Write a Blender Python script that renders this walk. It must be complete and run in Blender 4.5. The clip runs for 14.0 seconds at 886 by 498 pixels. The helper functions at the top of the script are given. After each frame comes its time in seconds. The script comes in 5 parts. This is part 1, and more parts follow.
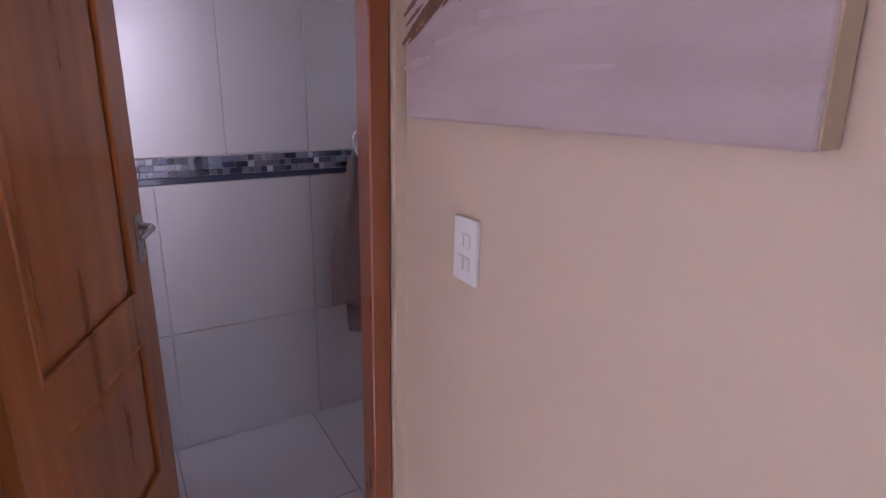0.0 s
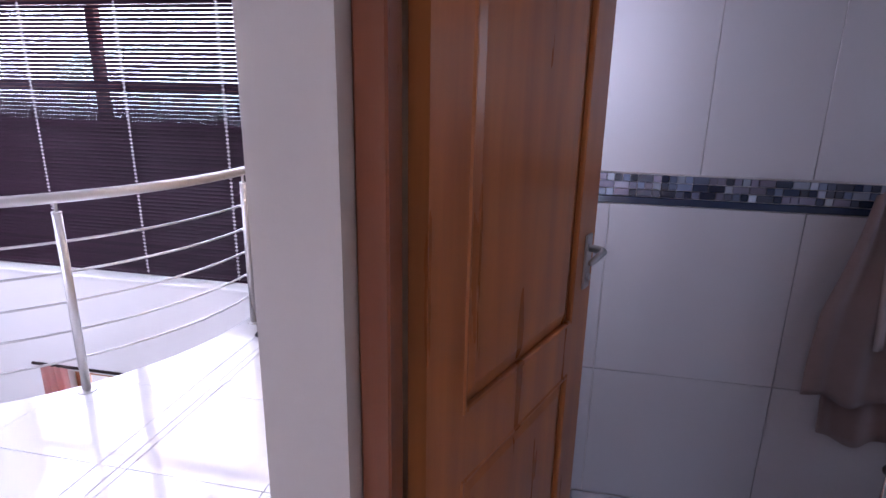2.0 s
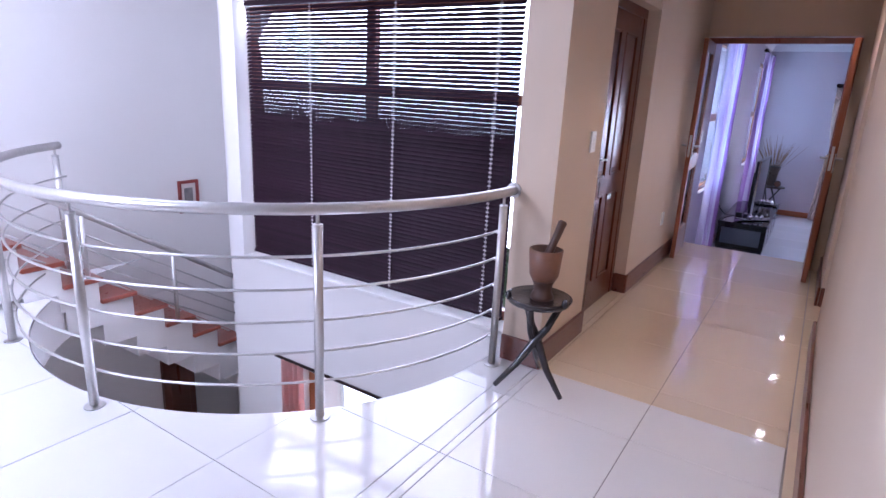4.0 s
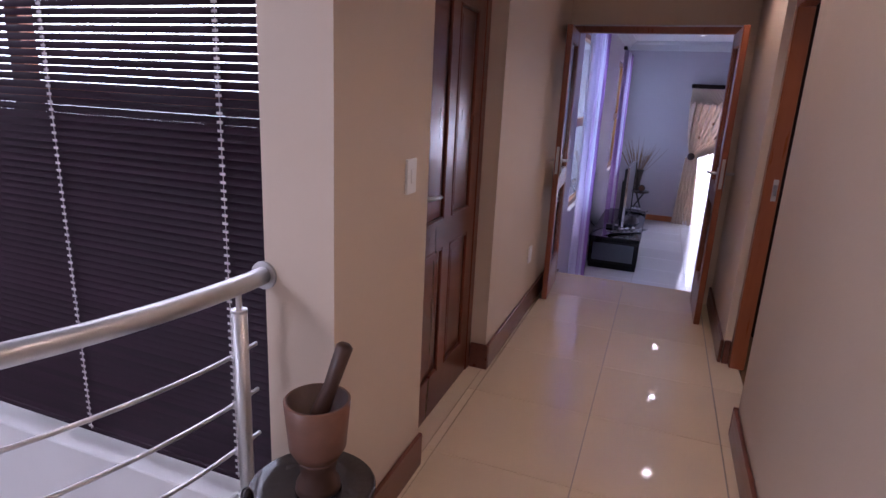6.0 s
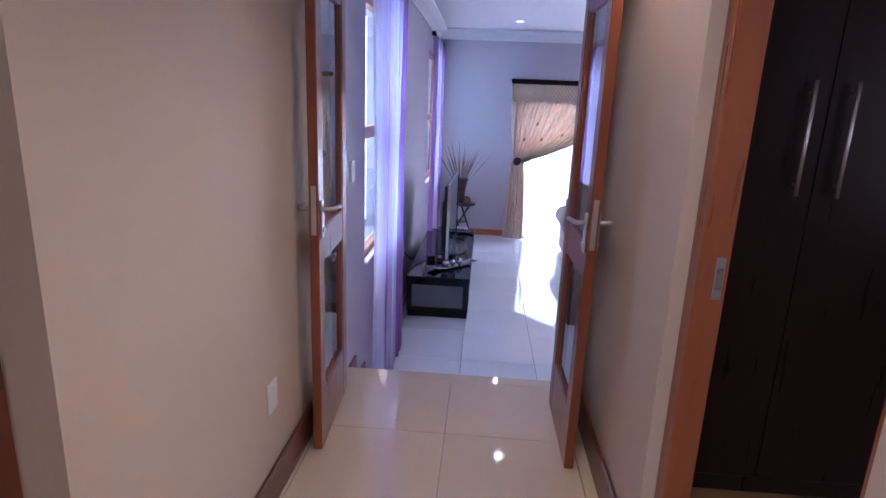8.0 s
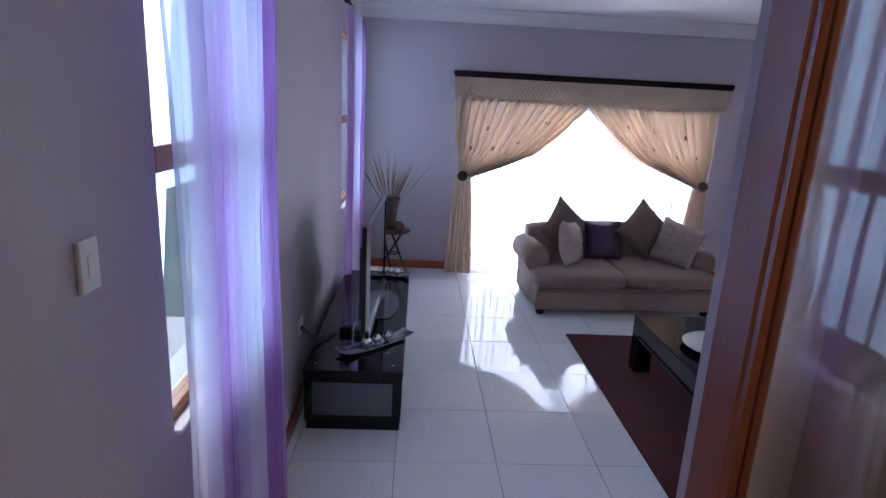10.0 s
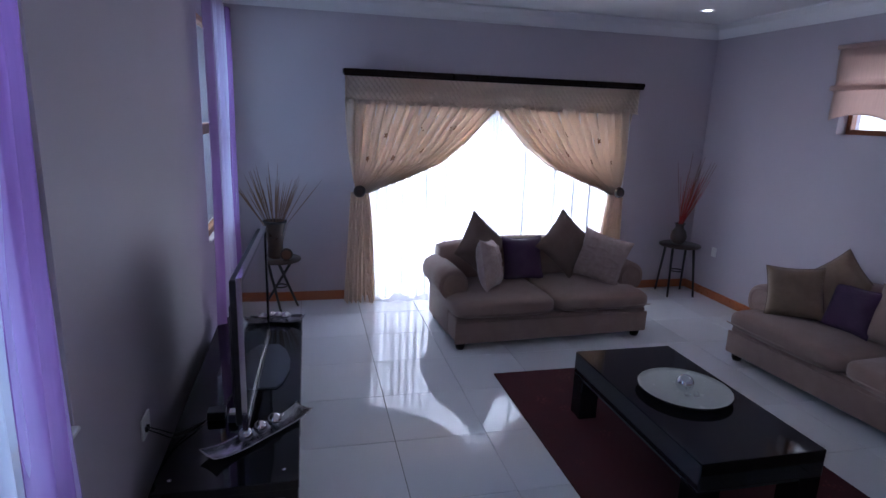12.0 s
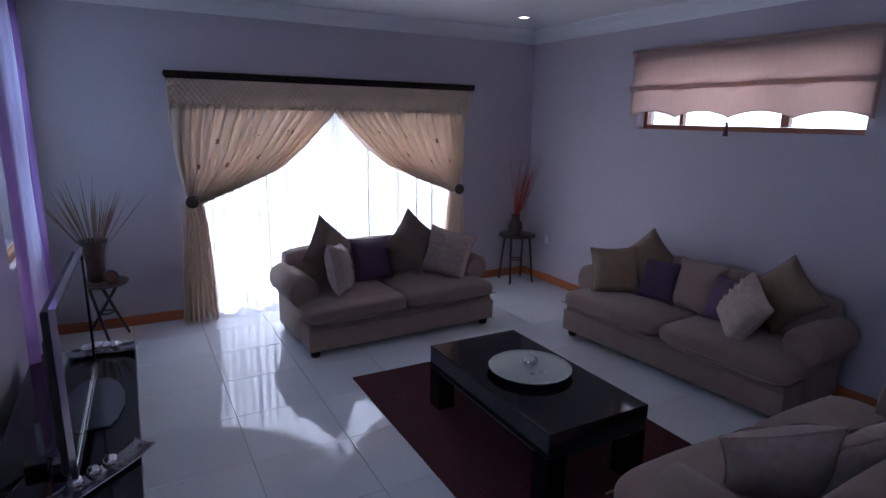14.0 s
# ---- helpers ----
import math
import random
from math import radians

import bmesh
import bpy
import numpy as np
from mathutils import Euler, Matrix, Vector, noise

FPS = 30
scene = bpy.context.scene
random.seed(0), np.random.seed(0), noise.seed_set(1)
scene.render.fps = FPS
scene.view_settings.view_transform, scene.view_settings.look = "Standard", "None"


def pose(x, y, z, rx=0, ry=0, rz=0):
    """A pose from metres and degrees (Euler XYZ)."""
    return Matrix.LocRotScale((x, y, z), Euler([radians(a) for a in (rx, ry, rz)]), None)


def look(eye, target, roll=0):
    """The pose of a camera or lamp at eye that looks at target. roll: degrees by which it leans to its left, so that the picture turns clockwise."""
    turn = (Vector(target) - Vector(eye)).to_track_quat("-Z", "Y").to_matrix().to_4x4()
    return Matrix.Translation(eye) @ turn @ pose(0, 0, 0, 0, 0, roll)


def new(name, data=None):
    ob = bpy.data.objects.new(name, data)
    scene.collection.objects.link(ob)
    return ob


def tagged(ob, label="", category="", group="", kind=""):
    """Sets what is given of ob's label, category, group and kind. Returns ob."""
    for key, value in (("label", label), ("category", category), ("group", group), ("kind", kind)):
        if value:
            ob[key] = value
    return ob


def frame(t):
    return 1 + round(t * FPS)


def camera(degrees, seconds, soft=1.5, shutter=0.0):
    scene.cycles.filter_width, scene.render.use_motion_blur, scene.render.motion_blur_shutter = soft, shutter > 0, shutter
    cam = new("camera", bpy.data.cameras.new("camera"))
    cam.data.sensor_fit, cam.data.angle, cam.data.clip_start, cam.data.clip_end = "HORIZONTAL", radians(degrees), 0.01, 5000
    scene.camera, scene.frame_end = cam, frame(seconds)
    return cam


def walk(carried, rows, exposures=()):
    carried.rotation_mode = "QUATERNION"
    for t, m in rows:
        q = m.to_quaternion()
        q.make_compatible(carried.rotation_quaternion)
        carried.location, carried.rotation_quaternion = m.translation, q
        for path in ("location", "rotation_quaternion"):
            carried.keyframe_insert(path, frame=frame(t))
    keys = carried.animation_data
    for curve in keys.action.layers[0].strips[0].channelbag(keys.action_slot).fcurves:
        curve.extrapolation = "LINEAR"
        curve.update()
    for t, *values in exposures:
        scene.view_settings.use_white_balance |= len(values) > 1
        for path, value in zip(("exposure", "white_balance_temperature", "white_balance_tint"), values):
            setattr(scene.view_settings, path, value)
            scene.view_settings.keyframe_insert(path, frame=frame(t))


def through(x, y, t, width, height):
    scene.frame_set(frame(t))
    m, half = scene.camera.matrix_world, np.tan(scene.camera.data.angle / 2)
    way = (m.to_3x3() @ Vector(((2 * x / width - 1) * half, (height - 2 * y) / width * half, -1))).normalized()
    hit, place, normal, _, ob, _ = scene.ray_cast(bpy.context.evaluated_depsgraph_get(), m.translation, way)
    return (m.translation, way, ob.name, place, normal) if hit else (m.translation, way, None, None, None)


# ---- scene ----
cam = camera(75.37, 14.0)
PATH = [
    (0.0, 0.905, -1.875, 1.572, 73.00, -1.24, -30.12),
    (0.5, 0.946, -1.787, 1.559, 73.09, -1.76, -18.02),
    (1.0, 0.951, -1.702, 1.555, 72.95, -1.81, -7.59),
    (1.5, 0.938, -1.592, 1.543, 73.30, -1.62, 3.55),
    (2.0, 0.868, -1.463, 1.525, 73.77, -1.02, 11.73),
    (2.5, 0.853, -1.362, 1.512, 73.92, -1.52, 20.36),
    (3.0, 0.754, -1.259, 1.488, 74.17, -2.05, 27.47),
    (3.2, 0.674, -1.218, 1.485, 74.24, -2.38, 30.26),
    (3.8, 0.400, -1.060, 1.495, 74.30, -2.70, 33.50),
    (4.4, 0.215, -0.780, 1.500, 74.40, -3.00, 33.00),
    (4.9, 0.105, -0.450, 1.510, 74.50, -3.10, 30.80),
    (5.3, 0.057, -0.172, 1.511, 74.53, -3.17, 28.58),
    (5.5, 0.048, 0.000, 1.511, 74.69, -2.92, 26.82),
    (6.0, 0.008, 0.494, 1.512, 74.99, -2.69, 21.00),
    (6.5, 0.001, 0.994, 1.495, 75.35, -2.49, 14.20),
    (7.0, -0.016, 1.513, 1.515, 75.42, -2.45, 9.74),
    (7.5, -0.021, 2.048, 1.511, 75.56, -2.36, 6.42),
    (8.0, -0.046, 2.546, 1.531, 75.55, -2.21, 4.18),
    (8.2, -0.041, 2.747, 1.519, 75.72, -1.92, 2.91),
    (8.8, -0.050, 3.370, 1.515, 75.70, -2.20, 0.60),
    (9.5, -0.060, 4.080, 1.515, 75.75, -2.50, -1.40),
    (10.3, -0.073, 4.784, 1.506, 75.80, -2.86, -2.60),
    (10.5, -0.047, 4.895, 1.539, 75.65, -2.50, -2.72),
    (11.0, -0.026, 5.172, 1.529, 75.75, -2.52, -4.02),
    (11.5, -0.054, 5.348, 1.515, 76.37, -2.32, -7.46),
    (12.0, -0.045, 5.495, 1.500, 76.64, -2.05, -13.05),
    (12.5, -0.023, 5.510, 1.495, 76.97, -1.63, -18.14),
    (13.0, -0.030, 5.506, 1.494, 77.14, -1.38, -22.16),
    (13.5, -0.038, 5.493, 1.500, 77.21, -1.15, -25.50),
    (14.0, -0.038, 5.476, 1.509, 77.16, -1.01, -28.55),
]
EXPO = [(0.0, 0.44, 6150, 38), (1.0, 0.46, 5950, 37), (2.0, 0.36, 5600, 31), (3.2, 0.22, 5400, 27), (5.3, -0.50, 5550, 33), (6.0, -0.66, 5800, 34), (6.5, -0.62, 5850, 34), (7.0, -0.28, 5750, 32), (7.5, -0.02, 5450, 28), (8.2, 0.06, 5250, 25), (10.3, -0.62, 5750, 15), (11.0, -0.84, 5700, 15), (12.0, -1.18, 5600, 17), (14.0, -1.34, 5600, 18)]
walk(cam, [(t, pose(*p)) for t, *p in PATH], EXPO)

# ---- light ----
ZL = -0.53          # lounge floor below the corridor floor
GF = -2.95          # ground floor of the stair hall
world = bpy.data.worlds.new("sky")
scene.world = world
world.use_nodes = True
sky = world.node_tree.nodes.new("ShaderNodeTexSky")
sky.sky_type, sky.sun_disc = "NISHITA", False
sky.sun_elevation, sky.sun_rotation = radians(50), radians(20)
world.node_tree.nodes["Background"].inputs[1].default_value = 0.12
world.node_tree.links.new(sky.outputs[0], world.node_tree.nodes["Background"].inputs[0])


def lamp(name, kind, m, energy, color=(1, 1, 1), **more):
    data = bpy.data.lights.new(name, kind)
    data.energy, data.color = energy, color
    if kind == "AREA":
        data.shape = "RECTANGLE"
        data.size, data.size_y = more["size"]
    elif kind == "SUN":
        data.angle = more["angle"]
    elif kind == "SPOT":
        data.spot_size, data.spot_blend, data.shadow_soft_size = more["spot"], 0.7, 0.04
    ob = new(name, data)
    ob.matrix_world = m
    return ob


COOL = (0.86, 0.93, 1.0)
SKYBLUE = (0.55, 0.80, 1.0)
lamp("sun", "SUN", look((0, 0, 10), (0.8, -2.4, 7.2)), 2.5, (1.0, 0.95, 0.88), angle=radians(0.6))
lamp("daylight_patio_door", "AREA", look((1.95, 12.05, 0.55), (1.95, 6, 0.35)), 700, COOL, size=(2.8, 2.1))
lamp("daylight_side_window", "AREA", look((-1.25, 6.8, 1.3), (3, 6.8, 0.9)), 36, SKYBLUE, size=(1.1, 1.6))
lamp("daylight_far_window", "AREA", look((-1.25, 10.8, 1.3), (3, 10.6, 0.9)), 32, SKYBLUE, size=(1.0, 1.6))
lamp("daylight_high_window", "AREA", look((5.1, 8.75, 1.7), (2, 8.75, 0.6)), 30, COOL, size=(2.0, 0.6))
lamp("daylight_stair_window", "AREA", look((-2.2, 2.35, 1.3), (-1.2, -1.5, 0.4)), 125, COOL, size=(2.4, 1.9))
lamp("daylight_hall_door", "AREA", look((-2.2, 2.3, -1.7), (-2.4, -1, -1.9)), 60, COOL, size=(1.0, 2.0))
# Added fill light over the landing, brightens the stair wall; no window there.
lamp("fill_stairwell", "AREA", look((-3.0, -2.5, 2.25), (-4.8, 0.6, 0.0)), 140, COOL, size=(1.8, 1.2))
# Second added fill, hung below the closed ceiling to lift the stair void.
lamp("fill_stair_void", "AREA", look((-3.3, 0.3, 2.58), (-4.2, 1.6, -1.2)), 40, COOL, size=(1.2, 0.8))
lamp("daylight_landing_door", "AREA", look((0.95, -4.56, 1.05), (1.1, 0, 1.0)), 7.5, COOL, size=(0.9, 1.9))
lamp("daylight_bedroom_window", "AREA", look((3.45, 3.0, 1.5), (-0.8, 4.2, 0.9)), 15, (1.0, 0.90, 0.86), size=(1.5, 1.1))
# Added fill hidden behind the open door, lights the bathroom tiles.
lamp("fill_behind_bath_door", "AREA", look((0.66, 0.05, 1.5), (2.0, 0.2, 0.9)), 6.5, COOL, size=(0.4, 1.0))
# Added fill outside the unseen end wall, evens out the tiled wall.
lamp("fill_bath_end", "AREA", look((2.95, -0.1, 1.6), (1.2, 0.1, 0.9)), 1.5, COOL, size=(0.7, 0.55))
WARM = (1.0, 0.79, 0.56)
DOWNLIGHTS = [(0.29, y) for y in (1.0, 2.15, 3.3, 4.4)]
for i, (x, y) in enumerate(DOWNLIGHTS):
    lamp("downlight_glow", "SPOT", look((x, y, 2.5), (x, y, 0)), 25, WARM, spot=radians(120))

# ---- materials ----
def mat(name, c1, c2=None, scale=6.0, rough=0.5, metal=0.0, bump=0.0, bscale=60.0, coat=0.0, stretch=(1, 1, 1), vary=0.0, rvar=0.08, detail=5.0, spec=0.5, sheen=0.0):
    m = bpy.data.materials.new(name)
    m.use_nodes = True
    n, l = m.node_tree.nodes, m.node_tree.links
    b = n["Principled BSDF"]
    b.inputs["Metallic"].default_value = metal
    b.inputs["Roughness"].default_value = rough
    b.inputs["Specular IOR Level"].default_value = spec
    b.inputs["Coat Weight"].default_value = coat
    b.inputs["Coat Roughness"].default_value = 0.06
    b.inputs["Sheen Weight"].default_value = sheen
    tc = n.new("ShaderNodeTexCoord")
    mp = n.new("ShaderNodeMapping")
    mp.inputs["Scale"].default_value = stretch
    l.new(tc.outputs["Object"], mp.inputs["Vector"])
    c2 = c2 or tuple(0.9 * c for c in c1)
    big = n.new("ShaderNodeTexNoise")
    big.inputs["Scale"].default_value, big.inputs["Detail"].default_value = scale, detail
    l.new(mp.outputs[0], big.inputs["Vector"])
    mix = n.new("ShaderNodeMix")
    mix.data_type = "RGBA"
    mix.inputs[6].default_value, mix.inputs[7].default_value = (*c1, 1), (*c2, 1)
    l.new(big.outputs["Fac"], mix.inputs[0])
    last = mix.outputs[2]
    if vary:
        info = n.new("ShaderNodeObjectInfo")
        hsv = n.new("ShaderNodeHueSaturation")
        rng = n.new("ShaderNodeMapRange")
        rng.inputs[3].default_value, rng.inputs[4].default_value = 1 - vary, 1 + vary
        l.new(info.outputs["Random"], rng.inputs[0])
        l.new(rng.outputs[0], hsv.inputs["Value"])
        l.new(last, hsv.inputs["Color"])
        last = hsv.outputs[0]
    l.new(last, b.inputs["Base Color"])
    fine = n.new("ShaderNodeTexNoise")
    fine.inputs["Scale"].default_value, fine.inputs["Detail"].default_value = bscale, 4
    l.new(mp.outputs[0], fine.inputs["Vector"])
    if rvar:
        r = n.new("ShaderNodeMapRange")
        r.inputs[3].default_value, r.inputs[4].default_value = max(0.0, rough - rvar), min(1.0, rough + rvar)
        l.new(big.outputs["Fac"], r.inputs[0])
        l.new(r.outputs[0], b.inputs["Roughness"])
    if bump:
        bp = n.new("ShaderNodeBump")
        bp.inputs["Strength"].default_value, bp.inputs["Distance"].default_value = bump, 0.004
        l.new(fine.outputs["Fac"], bp.inputs["Height"])
        l.new(bp.outputs[0], b.inputs["Normal"])
    return m


def wood(name, dark, light, rough=0.35, axis=2, coat=0.2, grain=3.0, vary=0.0, relief=0.08):
    st = [11.0, 11.0, 11.0]
    st[axis] = 0.9
    return mat(name, dark, light, grain, rough, bump=relief, bscale=30, coat=coat, stretch=tuple(st), vary=vary, detail=6)


def sheer(name, color, through=0.5, tint=None, front=0.4, bands=None):
    m = bpy.data.materials.new(name)
    m.use_nodes = True
    n, l = m.node_tree.nodes, m.node_tree.links
    n.remove(n["Principled BSDF"])
    out = n["Material Output"]
    tr, di, tp = n.new("ShaderNodeBsdfTranslucent"), n.new("ShaderNodeBsdfDiffuse"), n.new("ShaderNodeBsdfTransparent")
    tex = n.new("ShaderNodeTexNoise")
    tex.inputs["Scale"].default_value = 14
    tcd = n.new("ShaderNodeTexCoord")
    mp = n.new("ShaderNodeMapping")
    mp.inputs["Scale"].default_value = (6, 6, 0.4)
    l.new(tcd.outputs["Object"], mp.inputs[0])
    l.new(mp.outputs[0], tex.inputs["Vector"])
    mixc = n.new("ShaderNodeMix")
    mixc.data_type = "RGBA"
    mixc.inputs[6].default_value, mixc.inputs[7].default_value = (*color, 1), (*(bands or [0.82 * c for c in color]), 1)
    if bands:
        tex.inputs["Scale"].default_value, tex.inputs["Detail"].default_value = 0.45, 2
        spread = n.new("ShaderNodeMapRange")
        spread.inputs[1].default_value, spread.inputs[2].default_value = 0.42, 0.66
        l.new(tex.outputs["Fac"], spread.inputs[0])
        l.new(spread.outputs[0], mixc.inputs[0])
    else:
        l.new(tex.outputs["Fac"], mixc.inputs[0])
    for s in (tr, di):
        l.new(mixc.outputs[2], s.inputs["Color"])
    tp.inputs["Color"].default_value = (*(tint or color), 1)
    a, b = n.new("ShaderNodeMixShader"), n.new("ShaderNodeMixShader")
    a.inputs[0].default_value, b.inputs[0].default_value = front, through
    l.new(tr.outputs[0], a.inputs[1])
    l.new(di.outputs[0], a.inputs[2])
    l.new(a.outputs[0], b.inputs[1])
    l.new(tp.outputs[0], b.inputs[2])
    l.new(b.outputs[0], out.inputs["Surface"])
    return m


def glow(name, color, strength):
    m = bpy.data.materials.new(name)
    m.use_nodes = True
    b = m.node_tree.nodes["Principled BSDF"]
    b.inputs["Base Color"].default_value = (*color, 1)
    b.inputs["Emission Color"].default_value = (*color, 1)
    b.inputs["Emission Strength"].default_value = strength
    return m


def glassy(name, color=(1, 1, 1), rough=0.0):
    m = bpy.data.materials.new(name)
    m.use_nodes = True
    b = m.node_tree.nodes["Principled BSDF"]
    b.inputs["Base Color"].default_value = (*color, 1)
    b.inputs["Transmission Weight"].default_value = 1.0
    b.inputs["Roughness"].default_value = rough
    b.inputs["IOR"].default_value = 1.45
    return m


M = {}
M["plaster"] = mat("white_plaster", (0.80, 0.77, 0.75), (0.74, 0.71, 0.69), 1.5, 0.7, bump=0.12, bscale=90, rvar=0.05)
M["beige"] = mat("beige_plaster", (0.66, 0.53, 0.41), (0.61, 0.485, 0.37), 1.5, 0.65, bump=0.14, bscale=90, rvar=0.05)
M["pier"] = mat("greige_plaster", (0.60, 0.54, 0.50), (0.55, 0.49, 0.455), 1.5, 0.7, bump=0.13, bscale=90, rvar=0.05)
M["grey"] = mat("lilac_grey_plaster", (0.525, 0.465, 0.515), (0.485, 0.428, 0.475), 1.3, 0.6, bump=0.12, bscale=90, rvar=0.06)
M["ceiling"] = mat("ceiling_paint", (0.82, 0.81, 0.82), (0.78, 0.77, 0.78), 1.2, 0.8, bump=0.05)
M["slab"] = mat("slab_plaster", (0.72, 0.69, 0.68), None, 2, 0.8, bump=0.1)
M["cream_tile"] = mat("cream_porcelain", (0.72, 0.59, 0.43), (0.66, 0.53, 0.38), 2.2, 0.05, bump=0.0, coat=0.5, vary=0.03, rvar=0.03)
M["white_tile"] = mat("white_porcelain", (0.84, 0.85, 0.87), (0.78, 0.79, 0.81), 2.2, 0.045, coat=0.2, vary=0.03, rvar=0.02)
M["hall_tile"] = mat("pale_porcelain", (0.76, 0.74, 0.73), (0.70, 0.68, 0.67), 2.2, 0.08, coat=0.3, vary=0.03, rvar=0.03)
M["bath_tile"] = mat("bathroom_porcelain", (0.62, 0.61, 0.64), (0.57, 0.56, 0.59), 2.4, 0.10, coat=0.3, vary=0.03, rvar=0.03)
M["grout"] = mat("grout", (0.36, 0.33, 0.31), (0.28, 0.26, 0.25), 20, 0.9, bump=0.3)
M["skirting"] = wood("mahogany_skirting", (0.10, 0.025, 0.015), (0.17, 0.05, 0.03), 0.3, axis=1)
M["skirting_orange"] = wood("varnished_skirting", (0.36, 0.10, 0.03), (0.46, 0.15, 0.05), 0.3, axis=0)
M["door_orange"] = wood("varnished_pine", (0.19, 0.045, 0.011), (0.68, 0.25, 0.065), 0.30, relief=0.0, grain=1.3)
M["door_red"] = wood("dark_red_timber", (0.095, 0.020, 0.009), (0.150, 0.036, 0.016), 0.30, relief=0.0, grain=1.8)
M["frame_wood"] = wood("red_timber_frame", (0.22, 0.06, 0.022), (0.32, 0.10, 0.038), 0.3)
M["leaf_wood"] = wood("glazed_door_timber", (0.20, 0.055, 0.022), (0.30, 0.09, 0.04), 0.3)
M["window_wood"] = wood("orange_window_timber", (0.33, 0.11, 0.03), (0.46, 0.19, 0.06), 0.35)
M["wenge"] = wood("wenge", (0.010, 0.004, 0.004), (0.022, 0.010, 0.008), 0.30, coat=0.03, relief=0.02)
M["wenge"].node_tree.nodes["Principled BSDF"].inputs["Specular IOR Level"].default_value = 0.2
M["black_gloss"] = mat("black_gloss", (0.006, 0.005, 0.007), (0.010, 0.008, 0.010), 5, 0.06, spec=0.35, rvar=0.03)
M["black"] = mat("black_plastic", (0.012, 0.012, 0.014), (0.02, 0.02, 0.022), 12, 0.35)
M["screen"] = mat("screen_glass", (0.006, 0.006, 0.008), None, 4, 0.04, coat=0.5, rvar=0.01)
M["smoke_glass"] = mat("smoked_glass", (0.10, 0.11, 0.13), (0.08, 0.09, 0.11), 3, 0.12, coat=0.6)
M["steel"] = mat("brushed_steel", (0.62, 0.60, 0.58), (0.52, 0.50, 0.49), 30, 0.38, 1.0, rvar=0.06, stretch=(1, 1, 0.2))
M["chrome"] = mat("chrome", (0.75, 0.75, 0.77), None, 10, 0.1, 1.0, rvar=0.03)
M["silver"] = mat("silver_leaf", (0.62, 0.61, 0.62), (0.30, 0.30, 0.32), 28, 0.2, 1.0, bump=0.6, bscale=45, rvar=0.1)
M["white_plastic"] = mat("white_plastic", (0.82, 0.81, 0.79), (0.78, 0.77, 0.75), 10, 0.35)
M["slat"] = wood("dark_blind_slat", (0.016, 0.006, 0.011), (0.028, 0.011, 0.020), 0.45, axis=0, coat=0.0, vary=0.2)
M["slat"].node_tree.nodes["Principled BSDF"].inputs["Specular IOR Level"].default_value = 0.12
M["cord"] = mat("blind_cord", (0.55, 0.50, 0.50), None, 40, 0.8)
M["sofa"] = mat("taupe_chenille", (0.335, 0.225, 0.185), (0.255, 0.165, 0.135), 9, 0.9, bump=0.7, bscale=260, sheen=0.2)
M["cush_brown"] = mat("brown_suede", (0.205, 0.135, 0.105), (0.145, 0.095, 0.075), 14, 0.85, bump=0.6, bscale=220, sheen=0.2)
M["cush_gold"] = mat("gold_brocade", (0.30, 0.20, 0.125), (0.21, 0.135, 0.085), 16, 0.7, bump=0.7, bscale=160, sheen=0.2)
M["cush_beige"] = mat("embossed_beige", (0.52, 0.39, 0.34), (0.30, 0.20, 0.175), 22, 0.75, bump=0.9, bscale=70, sheen=0.25)
M["cush_purple"] = mat("purple_satin", (0.085, 0.030, 0.090), (0.045, 0.015, 0.05), 30, 0.4, bump=0.8, bscale=150, stretch=(1, 1, 6))
M["drape"] = sheer("champagne_drape", (0.89, 0.765, 0.645), 0.0, None, 0.55)
M["motif"] = mat("brown_embroidery", (0.30, 0.17, 0.09), (0.22, 0.12, 0.06), 30, 0.8, bump=0.5, bscale=200)
M["sheer_white"] = sheer("white_voile", (0.94, 0.94, 0.96), 0.07, (1, 1, 1), 0.15)
# Backlit cloth is painted as the pale base, dimmer cloth as purple bands.
M["sheer_purple"] = sheer("purple_voile", (0.82, 0.80, 0.90), 0.36, (0.93, 0.90, 1.0), 0.15, (0.48, 0.26, 0.58))
# Darker voile colour for the edge that gets no light from behind.
M["sheer_unlit_edge"] = sheer("unlit_voile_edge", (0.60, 0.36, 0.68), 0.40, (0.8, 0.62, 0.9), 0.2)
M["net_gather"] = sheer("gathered_net", (0.90, 0.91, 0.94), 0.0, None, 0.32)
M["blind_cloth"] = sheer("roman_blind_cloth", (0.80, 0.64, 0.58), 0.08, None, 0.3)
M["pink_cloth"] = sheer("pink_voile", (0.85, 0.55, 0.50), 0.2)
M["rug"] = mat("maroon_pile", (0.045, 0.003, 0.007), (0.078, 0.008, 0.012), 16, 0.95, bump=1.0, bscale=150, detail=8)
M["bowl"] = mat("cream_lacquer", (0.62, 0.64, 0.58), (0.55, 0.57, 0.52), 20, 0.25, coat=0.4)
M["bronze"] = mat("bronze_glaze", (0.045, 0.026, 0.020), (0.08, 0.046, 0.032), 14, 0.3, coat=0.3, bump=0.3)
M["dry_grass"] = mat("dry_grass", (0.32, 0.20, 0.13), (0.20, 0.12, 0.08), 20, 0.9)
M["red_stick"] = mat("red_twig", (0.48, 0.045, 0.03), (0.34, 0.025, 0.02), 20, 0.7)
M["iron"] = mat("dark_iron", (0.02, 0.018, 0.018), (0.035, 0.03, 0.03), 20, 0.45)
M["carved"] = mat("carved_blackwood", (0.018, 0.014, 0.016), (0.035, 0.027, 0.028), 22, 0.22, bump=1.0, bscale=28, coat=0.4)
